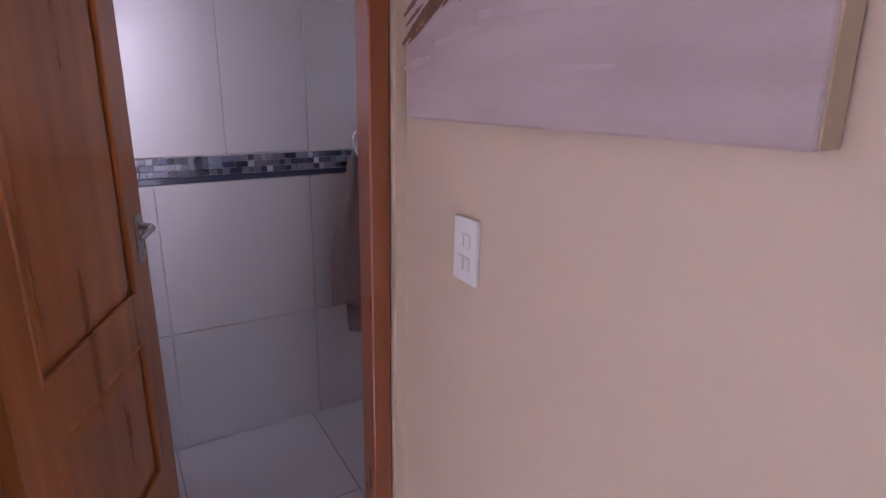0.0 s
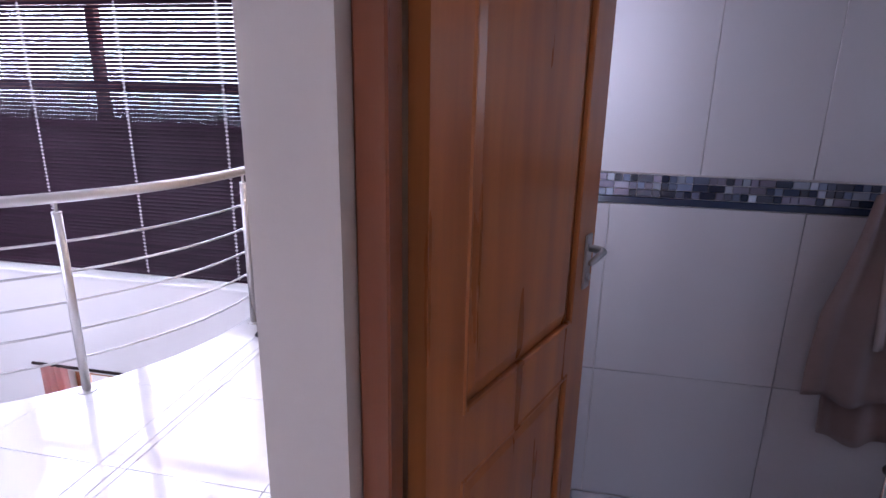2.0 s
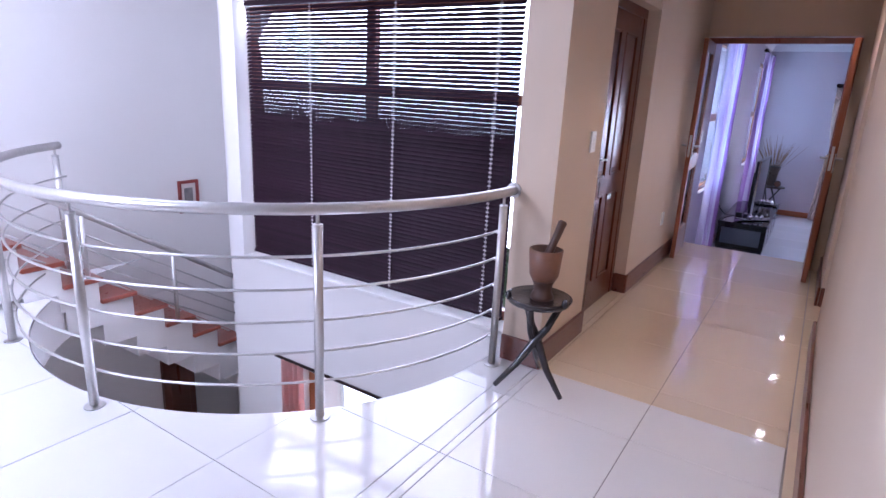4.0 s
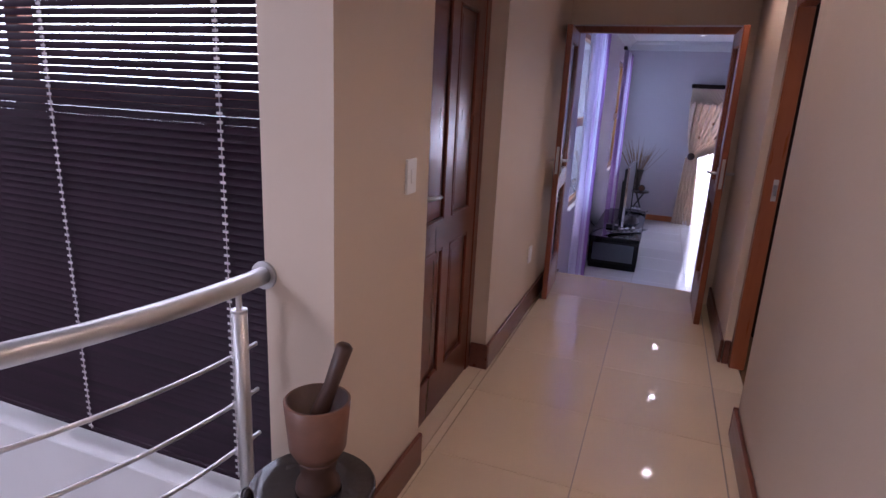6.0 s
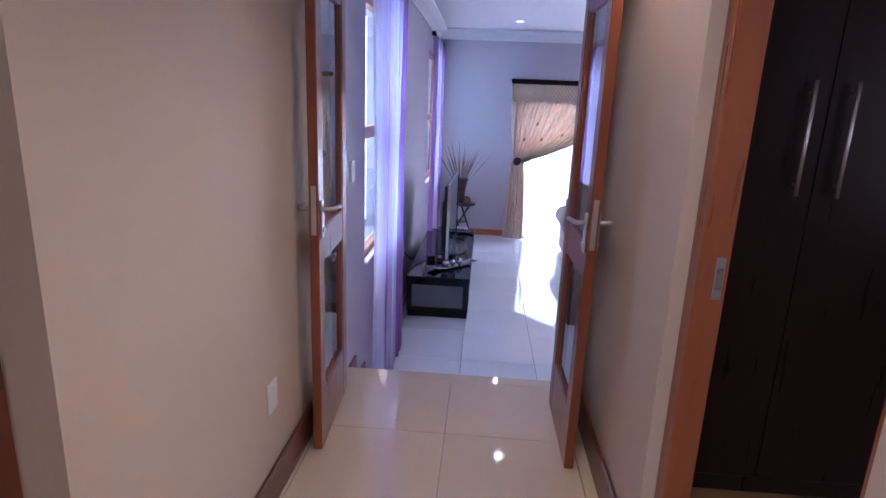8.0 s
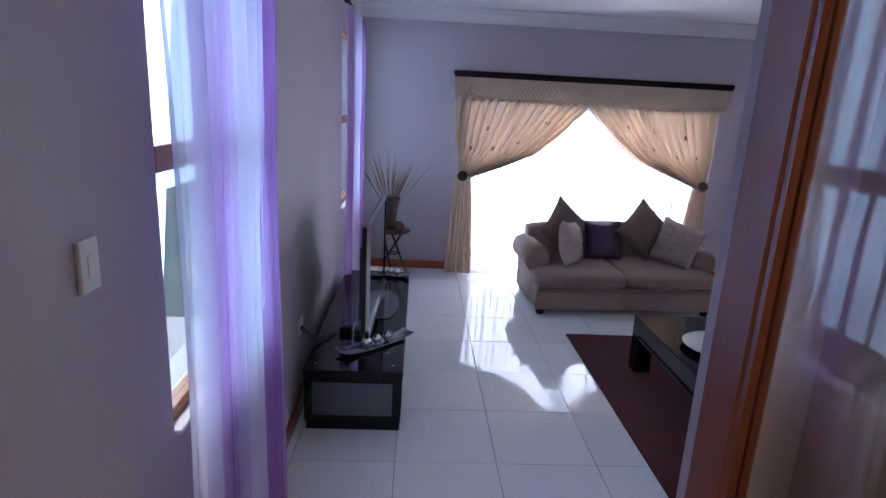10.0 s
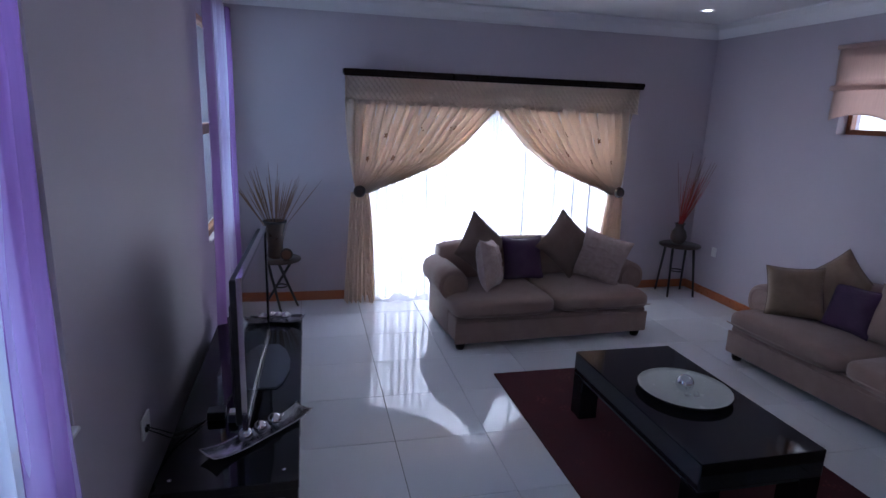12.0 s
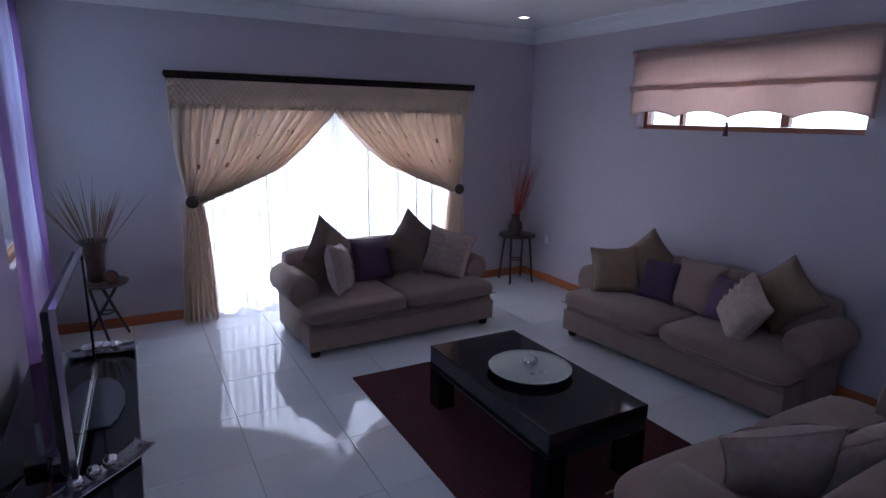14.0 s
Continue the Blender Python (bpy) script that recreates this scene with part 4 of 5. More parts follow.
def downlight(x, y, z, lens, k=1.0):
    d = thing("downlight", "round recessed ceiling downlight, lit", "downlight", "recessed downlights")
    part("trim_ring", lathe([(0.030 * k, -0.002), (0.048 * k, -0.002), (0.050 * k, -0.008), (0.046 * k, -0.012), (0.032 * k, -0.008)], 24, (x, y, z)), "white_plastic", d, "", True)
    part("lens", lathe([(0, -0.004), (0.031 * k, -0.004), (0.031 * k, -0.001), (0, -0.001)], 20, (x, y, z)), lens, d)


for x, y in DOWNLIGHTS:
    downlight(x, y, CEIL, "lens")
for x, y in ((0.333, 6.75), (0.333, 8.65), (0.333, 10.57), (3.83, 10.81), (3.83, 6.75)):
    downlight(x, y, LC, "lens_cool", 1.35)

# ---- lounge: windows ----
def side_window(name, y0, y1, z0, z1):
    w = thing(name, "tall orange timber window with a transom", "window")
    x = -0.885
    for nm, lo, hi in (("jamb", (x, y0, z0), (x + 0.06, y0 + 0.05, z1)), ("jamb", (x, y1 - 0.05, z0), (x + 0.06, y1, z1)), ("sill_rail", (x, y0 + 0.051, z0), (x + 0.06, y1 - 0.051, z0 + 0.06)), ("head", (x, y0 + 0.051, z1 - 0.05), (x + 0.06, y1 - 0.051, z1)), ("transom", (x - 0.004, y0 + 0.051, 1.27), (x + 0.064, y1 - 0.051, 1.35))):
        part(nm, box(lo, hi, 0.004), "window_wood", w)
    for a, b in ((z0 + 0.06, 1.27), (1.35, z1 - 0.05)):
        g = part("pane", box((x + 0.027, y0 + 0.05, a), (x + 0.033, y1 - 0.05, b)), "glass", w)
        g.visible_shadow = False
    part("window_sill", box((-0.824, y0 + 0.002, z0 + 0.0005), (-0.780, y1 - 0.002, z0 + 0.018), 0.004), "white_plastic", w)
    tagged(w, kind="structure")


side_window("window_2", 6.20, 7.40, 0.45, 2.16)
side_window("window_3", 10.15, 11.40, 0.45, 2.16)


def voile(y0, y1, label, folds, seed):
    c = thing("voile_curtain", label, "curtain", "purple voile curtains")
    rnd = random.Random(seed)
    ph = [rnd.uniform(0, 6.28) for _ in range(4)]
    def f(u, v):
        gather = 1 - 0.16 * math.sin(math.pi * min(1, v * 1.25)) * 0.6
        y = y0 + (y1 - y0) * (0.5 + (u - 0.5) * gather) + 0.012 * math.sin(7 * v + ph[0]) * u
        x = -0.70 + 0.030 * math.sin(2 * math.pi * folds * u + ph[1] + 0.5 * math.sin(3 * v + ph[2])) + 0.014 * math.sin(2 * math.pi * folds * 2.3 * u + ph[3])
        return (x, y, 2.285 - (2.285 - ZL - 0.012) * v)
    part("cloth", grid(f, 150, 30), "sheer_purple", c, "", True)
    # Added strip: the curtain edge's missing backlight is put into violet cloth.
    def edge(u, v):
        y = y1 - 0.045 - 0.15 * (1 - u) * (1 + 0.7 * v) + 0.012 * math.sin(7 * v + ph[0])
        return (-0.674 + 0.022 * math.sin(2 * math.pi * 2.2 * u + ph[1] + 0.6 * v), y, 2.284 - (2.284 - ZL - 0.014) * v)
    part("edge_panel", grid(edge, 36, 24), "sheer_unlit_edge", c, "added violet voile strip, dark as cloth with no light behind", True)
    part("rod", tube([(-0.70, y0 - 0.12, 2.30), (-0.70, y1 + 0.10, 2.30)], 0.014, 10), "wenge", c, "dark timber curtain rod", True)
    for y in (y0 - 0.15, y1 + 0.13):
        part("finial", ball((-0.70, y, 2.30), 0.030, 12), "wenge", c, "", True)
    part("bracket", box((-0.80, y1 + 0.05, 2.285), (-0.70, y1 + 0.07, 2.315), 0.002), "wenge", c)


voile(6.10, 7.09, "purple voile curtain hung to the floor across a tall window", 7, 3)
voile(9.82, 10.98, "purple voile curtain hung beside the corner window", 7, 8)


def patio_door():
    d = thing("patio_door", "wide white-framed sliding glass door", "glass door")
    y, x0, x1, z0, z1 = 11.70, 0.55, 3.40, ZL, 1.58
    for nm, lo, hi in (("jamb", (x0, y, z0), (x0 + 0.06, y + 0.07, z1)), ("jamb", (x1 - 0.06, y, z0), (x1, y + 0.07, z1)), ("meeting_stile", (1.93, y, z0 + 0.051), (2.02, y + 0.07, z1 - 0.061)), ("threshold", (x0 + 0.061, y, z0), (x1 - 0.061, y + 0.07, z0 + 0.05)), ("head", (x0 + 0.061, y, z1 - 0.06), (x1 - 0.061, y + 0.07, z1))):
        part(nm, box(lo, hi, 0.004), "white_plastic", d)
    for a, b in ((x0 + 0.06, 1.93), (2.02, x1 - 0.06)):
        g = part("pane", box((a, y + 0.032, z0 + 0.05), (b, y + 0.038, z1 - 0.06)), "glass", d)
        g.visible_shadow = False
    tagged(d, kind="structure")


patio_door()


def net_curtain():
    c = thing("net_curtain", "white voile net curtain covering the glass door", "curtain")
    def f(u, v):
        x = 0.42 + 3.14 * u + 0.01 * math.sin(5 * v + 20 * u)
        y = 11.545 + 0.030 * math.sin(2 * math.pi * 30 * u + 1.3 * math.sin(9 * u) + 0.6 * math.sin(4 * v)) + 0.012 * math.sin(2 * math.pi * 11 * u)
        bunch = 0.05 * math.exp(-((v - 1) / 0.05) ** 2) * (1 + math.sin(40 * u))
        return (x, y - bunch, 1.68 - (1.68 - ZL - 0.012) * v)
    part("cloth", grid(f, 300, 30), "sheer_white", c, "", True)
    for x, w in ((0.66, 0.05), (0.76, 0.03), (0.84, 0.05), (0.93, 0.025), (1.01, 0.045), (1.10, 0.03), (1.19, 0.025), (1.28, 0.045), (1.40, 0.03), (1.92, 0.17), (2.30, 0.03), (2.66, 0.04), (2.90, 0.03), (3.10, 0.03)):
        part("gather", grid(lambda u, v, x=x, w=w: (x + w * (u - 0.5) * (1 + 0.25 * v) + 0.012 * v, 11.50 + 0.012 * math.sin(2 * math.pi * 4 * u + v), 1.67 - (1.67 - ZL - 0.02) * v), 24, 16), "net_gather" if w > 0.1 else "sheer_white", c, "gathered fold of the net", True)
    part("hem", grid(lambda u, v: (0.50 + 2.9 * u, 11.44 - 0.045 * v - 0.02 * math.sin(2 * math.pi * 13 * u), ZL + 0.012 + (0.05 + 0.03 * math.sin(2 * math.pi * 9 * u)) * (1 - v)), 160, 5), "net_gather", c, "net hem pooled on the floor", True)


net_curtain()


def drapes():
    YB = 11.47
    rail = thing("curtain_rail", "dark timber curtain rail above the glass door", "curtain rail")
    part("rail", box((0.315, 11.44, 1.845), (3.635, 11.595, 1.895), 0.008), "wenge", rail)
    part("lower_lip", box((0.325, 11.445, 1.825), (3.625, 11.46, 1.846), 0.003), "wenge", rail)
    header = thing("curtain_heading", "smocked champagne curtain heading", "curtain")
    def head(u, v):
        x = 0.335 + 3.25 * u
        amp = 0.012 + 0.010 * v
        y = YB - 0.005 + amp * math.sin(2 * math.pi * 62 * u + (math.pi if int(v * 8) % 2 else 0)) + 0.004 * math.sin(2 * math.pi * 8 * v)
        return (x, y, 1.835 - 0.27 * v)
    thicken(part("cloth", grid(head, 500, 16), "drape", header, "", True), 0.004)
    part("hem_band", tube([(0.335 + 3.25 * k / 200, YB - 0.020 + 0.006 * math.sin(2 * math.pi * 31 * k / 200), 1.566) for k in range(201)], 0.007, 6), "drape", header, "", True)
    for side in (0, 1):
        c = thing("tied_drape", "champagne drape swept back with a dark tassel tie", "curtain", "tied drapes")
        def mx(x):
            return x if side == 0 else 3.87 - x
        zs = [0.66, 0.72, 0.80, 0.97, 1.18, 1.37, 1.50, 1.60]
        xr = [0.555, 0.70, 0.92, 1.33, 1.60, 1.78, 1.90, 1.97]
        def upper(u, v):
            z = 1.60 - 0.94 * v
            a, b = 0.335 + 0.11 * v ** 2, piecewise(z, zs, xr)
            sag = -0.17 * math.sin(math.pi * v) * (1 - u) * u
            x = a + (b - a) * u
            pinch = 1 - 0.75 * v ** 3
            y = YB + 0.044 * math.sin(2 * math.pi * (15 * u + 0.5 * v + 0.25 * math.sin(7 * u))) * (0.5 + 0.5 * pinch) + 0.012 * math.sin(2 * math.pi * (31 * u + 0.3 * math.sin(4 * v))) - 0.05 * v * v
            return (mx(x), y, z + sag * 0.25)
        thicken(part("swag", grid(upper, 220, 44), "drape", c, "", True), 0.004)
        for k, (mu, mv) in enumerate(((0.30, 0.36), (0.55, 0.30), (0.78, 0.26), (0.42, 0.60), (0.66, 0.52), (0.18, 0.62))):
            def motif(a, b, mu=mu, mv=mv, k=k):
                rad, ang = b * (0.75 + 0.25 * math.cos(5 * 2 * math.pi * a + k)), 2 * math.pi * a
                p = upper(mu + 0.024 * rad * math.cos(ang), mv + 0.038 * rad * math.sin(ang))
                return (p[0], p[1] - 0.006, p[2])
            part("motif", grid(motif, 20, 4, None, True), "motif", c, "small embroidered brown flower", True)
        def lower(u, v):
            w = 0.17 + 0.16 * v ** 0.6
            x = 0.355 - 0.040 * v + 0.03 * (1 - v) + w * u
            y = YB - 0.05 + 0.02 * v + (0.028 + 0.026 * v) * math.sin(2 * math.pi * 7 * u + 0.7 * v) + 0.006 * math.sin(2 * math.pi * 17 * u)
            z = 0.67 - (0.67 - ZL - 0.012) * v
            if u > 0.8:
                z += 0.02 * math.sin(40 * v)
            return (mx(x), y, z)
        thicken(part("tail", grid(lower, 90, 30), "drape", c, "", True), 0.004)
        for k in range(7):
            def frill(u, v, k=k):
                return (mx(0.50 + 0.05 * v + 0.04 * u + 0.012 * k * 0.5), YB - 0.07 - 0.015 * math.sin(8 * u + k), 0.60 - 0.155 * k - 0.19 * v - 0.03 * u)
            thicken(part("frill", grid(frill, 6, 6), "drape", c, "ruffled edge", True), 0.003)
        tie = part("tie_back", lathe([(0, -0.03), (0.035, -0.03), (0.058, -0.014), (0.062, 0.0), (0.058, 0.014), (0.035, 0.03), (0, 0.03)], 24), "bronze", c, "dark round tie-back boss", True)
        tie.matrix_local = pose(mx(0.47), YB - 0.115, 0.69, 90)
        bm = bmesh.new()
        for k in range(12):
            a = 2 * math.pi * k / 12
            tube([(mx(0.47) + 0.030 * math.cos(a), YB - 0.148, 0.69 + 0.030 * math.sin(a)), (mx(0.47) + 0.056 * math.cos(a), YB - 0.128, 0.69 + 0.056 * math.sin(a))], 0.006, 6, bm)
        part("rosette", bm, "iron", c, "", True)


drapes()


def high_window():
    w = thing("window_4", "long high window with a dark timber frame", "window")
    x, y0, y1, z0, z1 = 4.70, 7.70, 9.83, 1.44, 2.08
    for nm, lo, hi in (("jamb", (x, y0, z0), (x + 0.06, y0 + 0.045, z1)), ("jamb", (x, y1 - 0.045, z0), (x + 0.06, y1, z1)), ("mullion", (x, 8.32, z0 + 0.046), (x + 0.06, 8.39, z1 - 0.046)), ("mullion", (x, 9.35, z0 + 0.046), (x + 0.06, 9.39, z1 - 0.046)), ("sill_rail", (x, y0 + 0.046, z0), (x + 0.06, y1 - 0.046, z0 + 0.045)), ("head", (x, y0 + 0.046, z1 - 0.045), (x + 0.06, y1 - 0.046, z1))):
        part(nm, box(lo, hi, 0.003), "frame_wood", w)
    g = part("pane", box((x + 0.025, y0 + 0.045, z0 + 0.045), (x + 0.031, y1 - 0.045, z1 - 0.045)), "glass", w)
    g.visible_shadow = False
    tagged(w, kind="structure")
    b = thing("roman_blind", "beige roman blind with a scalloped hem and a tassel", "blind")
    def cloth(u, v):
        y = 9.90 - 2.26 * u
        hem = 1.555 + 0.055 * abs(math.sin(2 * math.pi * 2.0 * u)) ** 0.8
        z = 2.19 + (hem - 2.19) * v
        x = 4.565 - 0.006 * math.sin(9 * v) - (0.03 if 0.52 < v < 0.60 else 0.0)
        return (x, y, z)
    thicken(part("cloth", grid(cloth, 64, 26), "blind_cloth", b, "", True), 0.004)
    part("heading", box((4.55, 7.62, 2.17), (4.597, 9.93, 2.205), 0.004), "blind_cloth", b)
    part("fold", box((4.528, 7.62, 1.815), (4.552, 9.92, 1.86), 0.01, None, 2), "blind_cloth", b, "stacked fold of cloth")
    t = part("tassel", lathe([(0, 0.10), (0.004, 0.10), (0.004, 0.06), (0.014, 0.055), (0.016, 0.04), (0.011, 0.034), (0.022, -0.06), (0, -0.062)], 16, (4.552, 8.77, 1.46)), "cush_purple", b, "dark purple tassel", True)


high_window()

# ---- lounge: furniture ----
def sofa(label, w, d, seats, m, arm_h=0.67, back_h=0.84):
    """A sofa in local axes: front at y = 0, back at y = d, x from 0 to w, floor at z = 0."""
    s = thing("sofa", label, "sofa", "lounge sofas", m)
    aw = 0.235
    part("base", box((0.02, 0.030, 0.070), (w - 0.02, d - 0.04, 0.30), 0.025, None, 3), "sofa", s, "", True)
    part("front_panel", box((0.012, 0.012, 0.065), (w - 0.012, 0.034, 0.262), 0.010, None, 2), "sofa", s, "", True)
    sw = (w + 0.02) / seats
    def cushion(cx, width, y0, y1, z0, z1):
        def f(u, v):
            a, b = 2 * math.pi * u, math.pi * (v - 0.5)
            ca, sa, cb, sb = math.cos(a), math.sin(a), math.cos(b), math.sin(b)
            sgn = lambda t, p: math.copysign(abs(t) ** p, t)
            x = cx + width / 2 * sgn(ca, 0.28) * sgn(cb, 0.35)
            y = (y0 + y1) / 2 + (y1 - y0) / 2 * sgn(sa, 0.28) * sgn(cb, 0.35)
            z = (z0 + z1) / 2 + (z1 - z0) / 2 * sgn(sb, 0.55)
            z += 0.012 * noise.noise((x * 5, y * 5, 1.0)) + (0.018 * (1 - ((x - cx) / width * 2) ** 2) if sb > 0 else 0)
            return (x, y, z)
        return grid(f, 56, 22, None, True)
    for i in range(seats):
        cx = -0.01 + sw * (i + 0.5)
        c = part("seat_cushion", cushion(cx, sw - 0.004, -0.032, d - 0.20, 0.284, 0.458), "sofa", s, "", True)
        part("piping", tube([(cx - sw / 2 + 0.03, -0.026, 0.345), (cx, -0.034, 0.342), (cx + sw / 2 - 0.03, -0.026, 0.345)], 0.005, 6), "sofa", c, "", True)
    def back(u, v):
        a = 2 * math.pi * u
        x = 0.07 + (w - 0.14) * v
        arch = 0.07 * math.sin(math.pi * v) ** 0.6
        sgn = lambda t, p: math.copysign(abs(t) ** p, t)
        y = d - 0.135 + 0.125 * sgn(math.cos(a), 0.5)
        z = 0.28 + (back_h - 0.07 + arch - 0.28) * (0.5 + 0.5 * sgn(math.sin(a), 0.6))
        return (x, y + 0.04 * max(0, z - 0.5), z)
    bm = grid(back, 32, 28, None, True)
    bmesh.ops.holes_fill(bm, edges=[e for e in bm.edges if e.is_boundary], sides=0)
    part("backrest", bm, "sofa", s, "", True)
    for side in (0, 1):
        sx = 1 if side == 0 else -1
        ox = 0 if side == 0 else w
        bm = bmesh.new()
        prof = []
        for k in range(15):
            a = radians(238 - 300 * k / 14)
            prof.append((0.060 + 0.138 * math.cos(a), arm_h - 0.138 + 0.138 * math.sin(a)))
        prof = [(0.014, 0.07), (0.010, 0.36)] + prof + [(0.165, 0.38), (0.165, 0.07)]
        rows = []
        for t, sc in ((0.262, 0.92), (0.275, 1.0), (0.5 * d, 1.01), (d - 0.10, 1.0), (d - 0.03, 0.93)):
            rows.append([bm.verts.new((ox + sx * (0.125 + (px - 0.125) * sc), t, 0.07 + (pz - 0.07) * (0.5 + 0.5 * sc))) for px, pz in prof])
        for a, b in zip(rows, rows[1:]):
            for k in range(len(prof)):
                j = (k + 1) % len(prof)
                bm.faces.new((a[k], a[j], b[j], b[k]))
        bm.faces.new(rows[0])
        bm.faces.new(rows[-1][::-1])
        arm = part("arm", bm, "sofa", s, "", False)
        for p in arm.data.polygons:
            p.use_smooth = len(p.vertices) == 4
        disc = part("scroll_panel", lathe([(0, 0.006), (0.050, 0.003), (0.090, -0.004), (0.098, 0.006), (0.108, 0.006), (0.113, 0.0), (0.113, -0.02), (0, -0.02)], 28), "sofa", arm, "round scroll on the arm front", True)
        disc.matrix_local = pose(ox + sx * 0.064, 0.261, arm_h - 0.140, 90)
    for x in (0.085, w - 0.085):
        for y in (0.085, d - 0.10):
            part("foot", lathe([(0, 0), (0.036, 0), (0.045, 0.03), (0.045, 0.08), (0, 0.08)], 16, (x, y, 0)), "wenge", s, "dark timber bun foot", True)
    return s


def cushion(label, size, thick, material, m, trim=None, frill=False):
    c = thing("scatter_cushion", label, "cushion", "", m)
    a = size / 2
    def f(s):
        def g(u, v):
            x, z = 2 * u - 1, 2 * v - 1
            px = a * x * (1 - 0.10 * (1 - z * z) * abs(x))
            pz = a * z * (1 - 0.10 * (1 - x * x) * abs(z))
            t = thick / 2 * ((1 - abs(x) ** 3.2) * (1 - abs(z) ** 3.2)) ** 0.55
            t += 0.010 * noise.noise((px * 9, pz * 9, 3.0 + s)) * (1 - max(abs(x), abs(z)) ** 6)
            return (px, s * (t + 0.002), pz)
        return g
    bm = grid(f(-1), 22, 22)
    grid(f(1), 22, 22, bm)
    part("cover", bm, material, c, "", True)
    edge = []
    for k in range(64):
        s, t = divmod(k, 16)
        q = 2 * t / 16 - 1
        x, z = ((q, -1), (1, q), (-q, 1), (-1, -q))[s]
        edge.append((a * x * (1 - 0.10 * (1 - z * z) * abs(x)), 0, a * z * (1 - 0.10 * (1 - x * x) * abs(z))))
    part("piping", tube(edge + edge[:2], 0.006, 6, None, False), trim or material, c, "", True)
    if frill:
        bm = bmesh.new()
        for k in range(5):
            z = a * (-0.55 + 0.275 * k)
            grid(lambda u, v, z=z: (a * (1.6 * u - 0.8), -thick / 2 * (1 - (1.6 * u - 0.8) ** 4) ** 0.5 * (1 - (z / a) ** 2) ** 0.45 - 0.003 - 0.004 * math.sin(math.pi * v), z + 0.03 * v + 0.012 * math.sin(11 * u + 3 * k)), 24, 4, bm)
        part("embossed_band", bm, material, c, "raised pattern bands", True)
    return c


loveseat = pose(1.165, 9.99, ZL, 0, 0, 2.7)
sofa("taupe chenille two-seater sofa with rolled arms, backed to the glass door", 1.94, 0.98, 2, loveseat)


def on(base, x, y, z, rx=0, ry=0, rz=0):
    return base @ pose(x, y, z, rx, ry, rz)


cushion("brown suede cushion standing on its corner", 0.50, 0.18, "cush_brown", on(loveseat, 0.42, 0.60, 0.80, -20, 40, 14))
cushion("pale embossed cushion leaning on the sofa arm", 0.46, 0.19, "cush_beige", on(loveseat, 0.42, 0.34, 0.69, -14, 10, 55), None, True)
cushion("dark purple satin cushion leaning on the sofa back", 0.43, 0.15, "cush_purple", on(loveseat, 0.88, 0.64, 0.66, -16, 0, 3))
cushion("brown suede cushion standing on its corner", 0.50, 0.18, "cush_brown", on(loveseat, 1.33, 0.61, 0.80, -22, 42, -8))
cushion("pale embossed cushion leaning on the sofa arm", 0.48, 0.19, "cush_beige", on(loveseat, 1.60, 0.38, 0.70, -16, 12, -48), None, True)

long_sofa = pose(3.53, 9.56, ZL, 0, 0, -85.5)
sofa("taupe chenille three-seater sofa along the grey wall", 2.10, 0.87, 2, long_sofa)
cushion("gold brocade cushion leaning on the sofa arm", 0.44, 0.16, "cush_gold", on(long_sofa, 0.30, 0.36, 0.67, -20, -6, 40), "cush_brown")
cushion("gold brocade cushion standing on its corner", 0.44, 0.16, "cush_gold", on(long_sofa, 0.48, 0.60, 0.77, -20, 45, 8), "cush_brown")
cushion("purple ribbed satin cushion leaning on the sofa back", 0.38, 0.14, "cush_purple", on(long_sofa, 0.68, 0.52, 0.64, -20, 0, 4))
cushion("taupe chenille back cushion on the sofa", 0.46, 0.16, "sofa", on(long_sofa, 1.02, 0.58, 0.66, -18, 0, 0))
cushion("purple ribbed satin cushion leaning on the sofa back", 0.38, 0.14, "cush_purple", on(long_sofa, 1.36, 0.48, 0.64, -24, 0, -10))
cushion("gold brocade cushion standing on its corner", 0.44, 0.16, "cush_gold", on(long_sofa, 1.72, 0.58, 0.78, -22, 45, -10), "cush_brown")
cushion("pale embossed cushion leaning on the sofa arm", 0.46, 0.18, "cush_beige", on(long_sofa, 1.58, 0.30, 0.665, -24, 24, -42), None, True)

near_sofa = pose(3.70, 7.14, ZL, 0, 0, 180)
sofa("taupe chenille two-seater sofa facing the coffee table", 1.94, 0.98, 2, near_sofa)
cushion("pale embossed cushion leaning on the sofa arm", 0.46, 0.18, "cush_beige", on(near_sofa, 1.44, 0.46, 0.645, -28, 14, -42), None, True)
cushion("pale embossed cushion lying on the sofa", 0.48, 0.18, "cush_beige", on(near_sofa, 1.12, 0.62, 0.645, -28, 8, -14), None, True)


def rug():
    r = thing("rug", "deep maroon patterned pile rug", "rug")
    x0, x1, y0, y1 = 1.38, 3.00, 7.18, 9.52
    part("carpet", box((x0, y0, ZL + 0.001), (x1, y1, ZL + 0.016), 0.006, None, 2), "rug", r)
    rnd = random.Random(2)
    bm = bmesh.new()
    for k in range(70):
        cx, cy, rr = rnd.uniform(x0 + 0.1, x1 - 0.1), rnd.uniform(y0 + 0.1, y1 - 0.1), rnd.uniform(0.02, 0.05)
        for q in range(5):
            a = 2 * math.pi * q / 5 + k
            vs = [bm.verts.new((cx + rr * (0.25 * math.cos(a + b) + 0.75 * math.cos(a)) if b is not None else cx, cy + rr * (0.25 * math.sin(a + b) + 0.75 * math.sin(a)), ZL + 0.0172)) for b in (0.0, 1.6, 3.14, -1.6)]
            bm.faces.new(vs)
    fl = part("flower_weave", bm, mat("rug_flower", (0.16, 0.030, 0.032), (0.10, 0.013, 0.02), 30, 0.95, bump=0.8, bscale=150), r, "faint woven flower pattern")
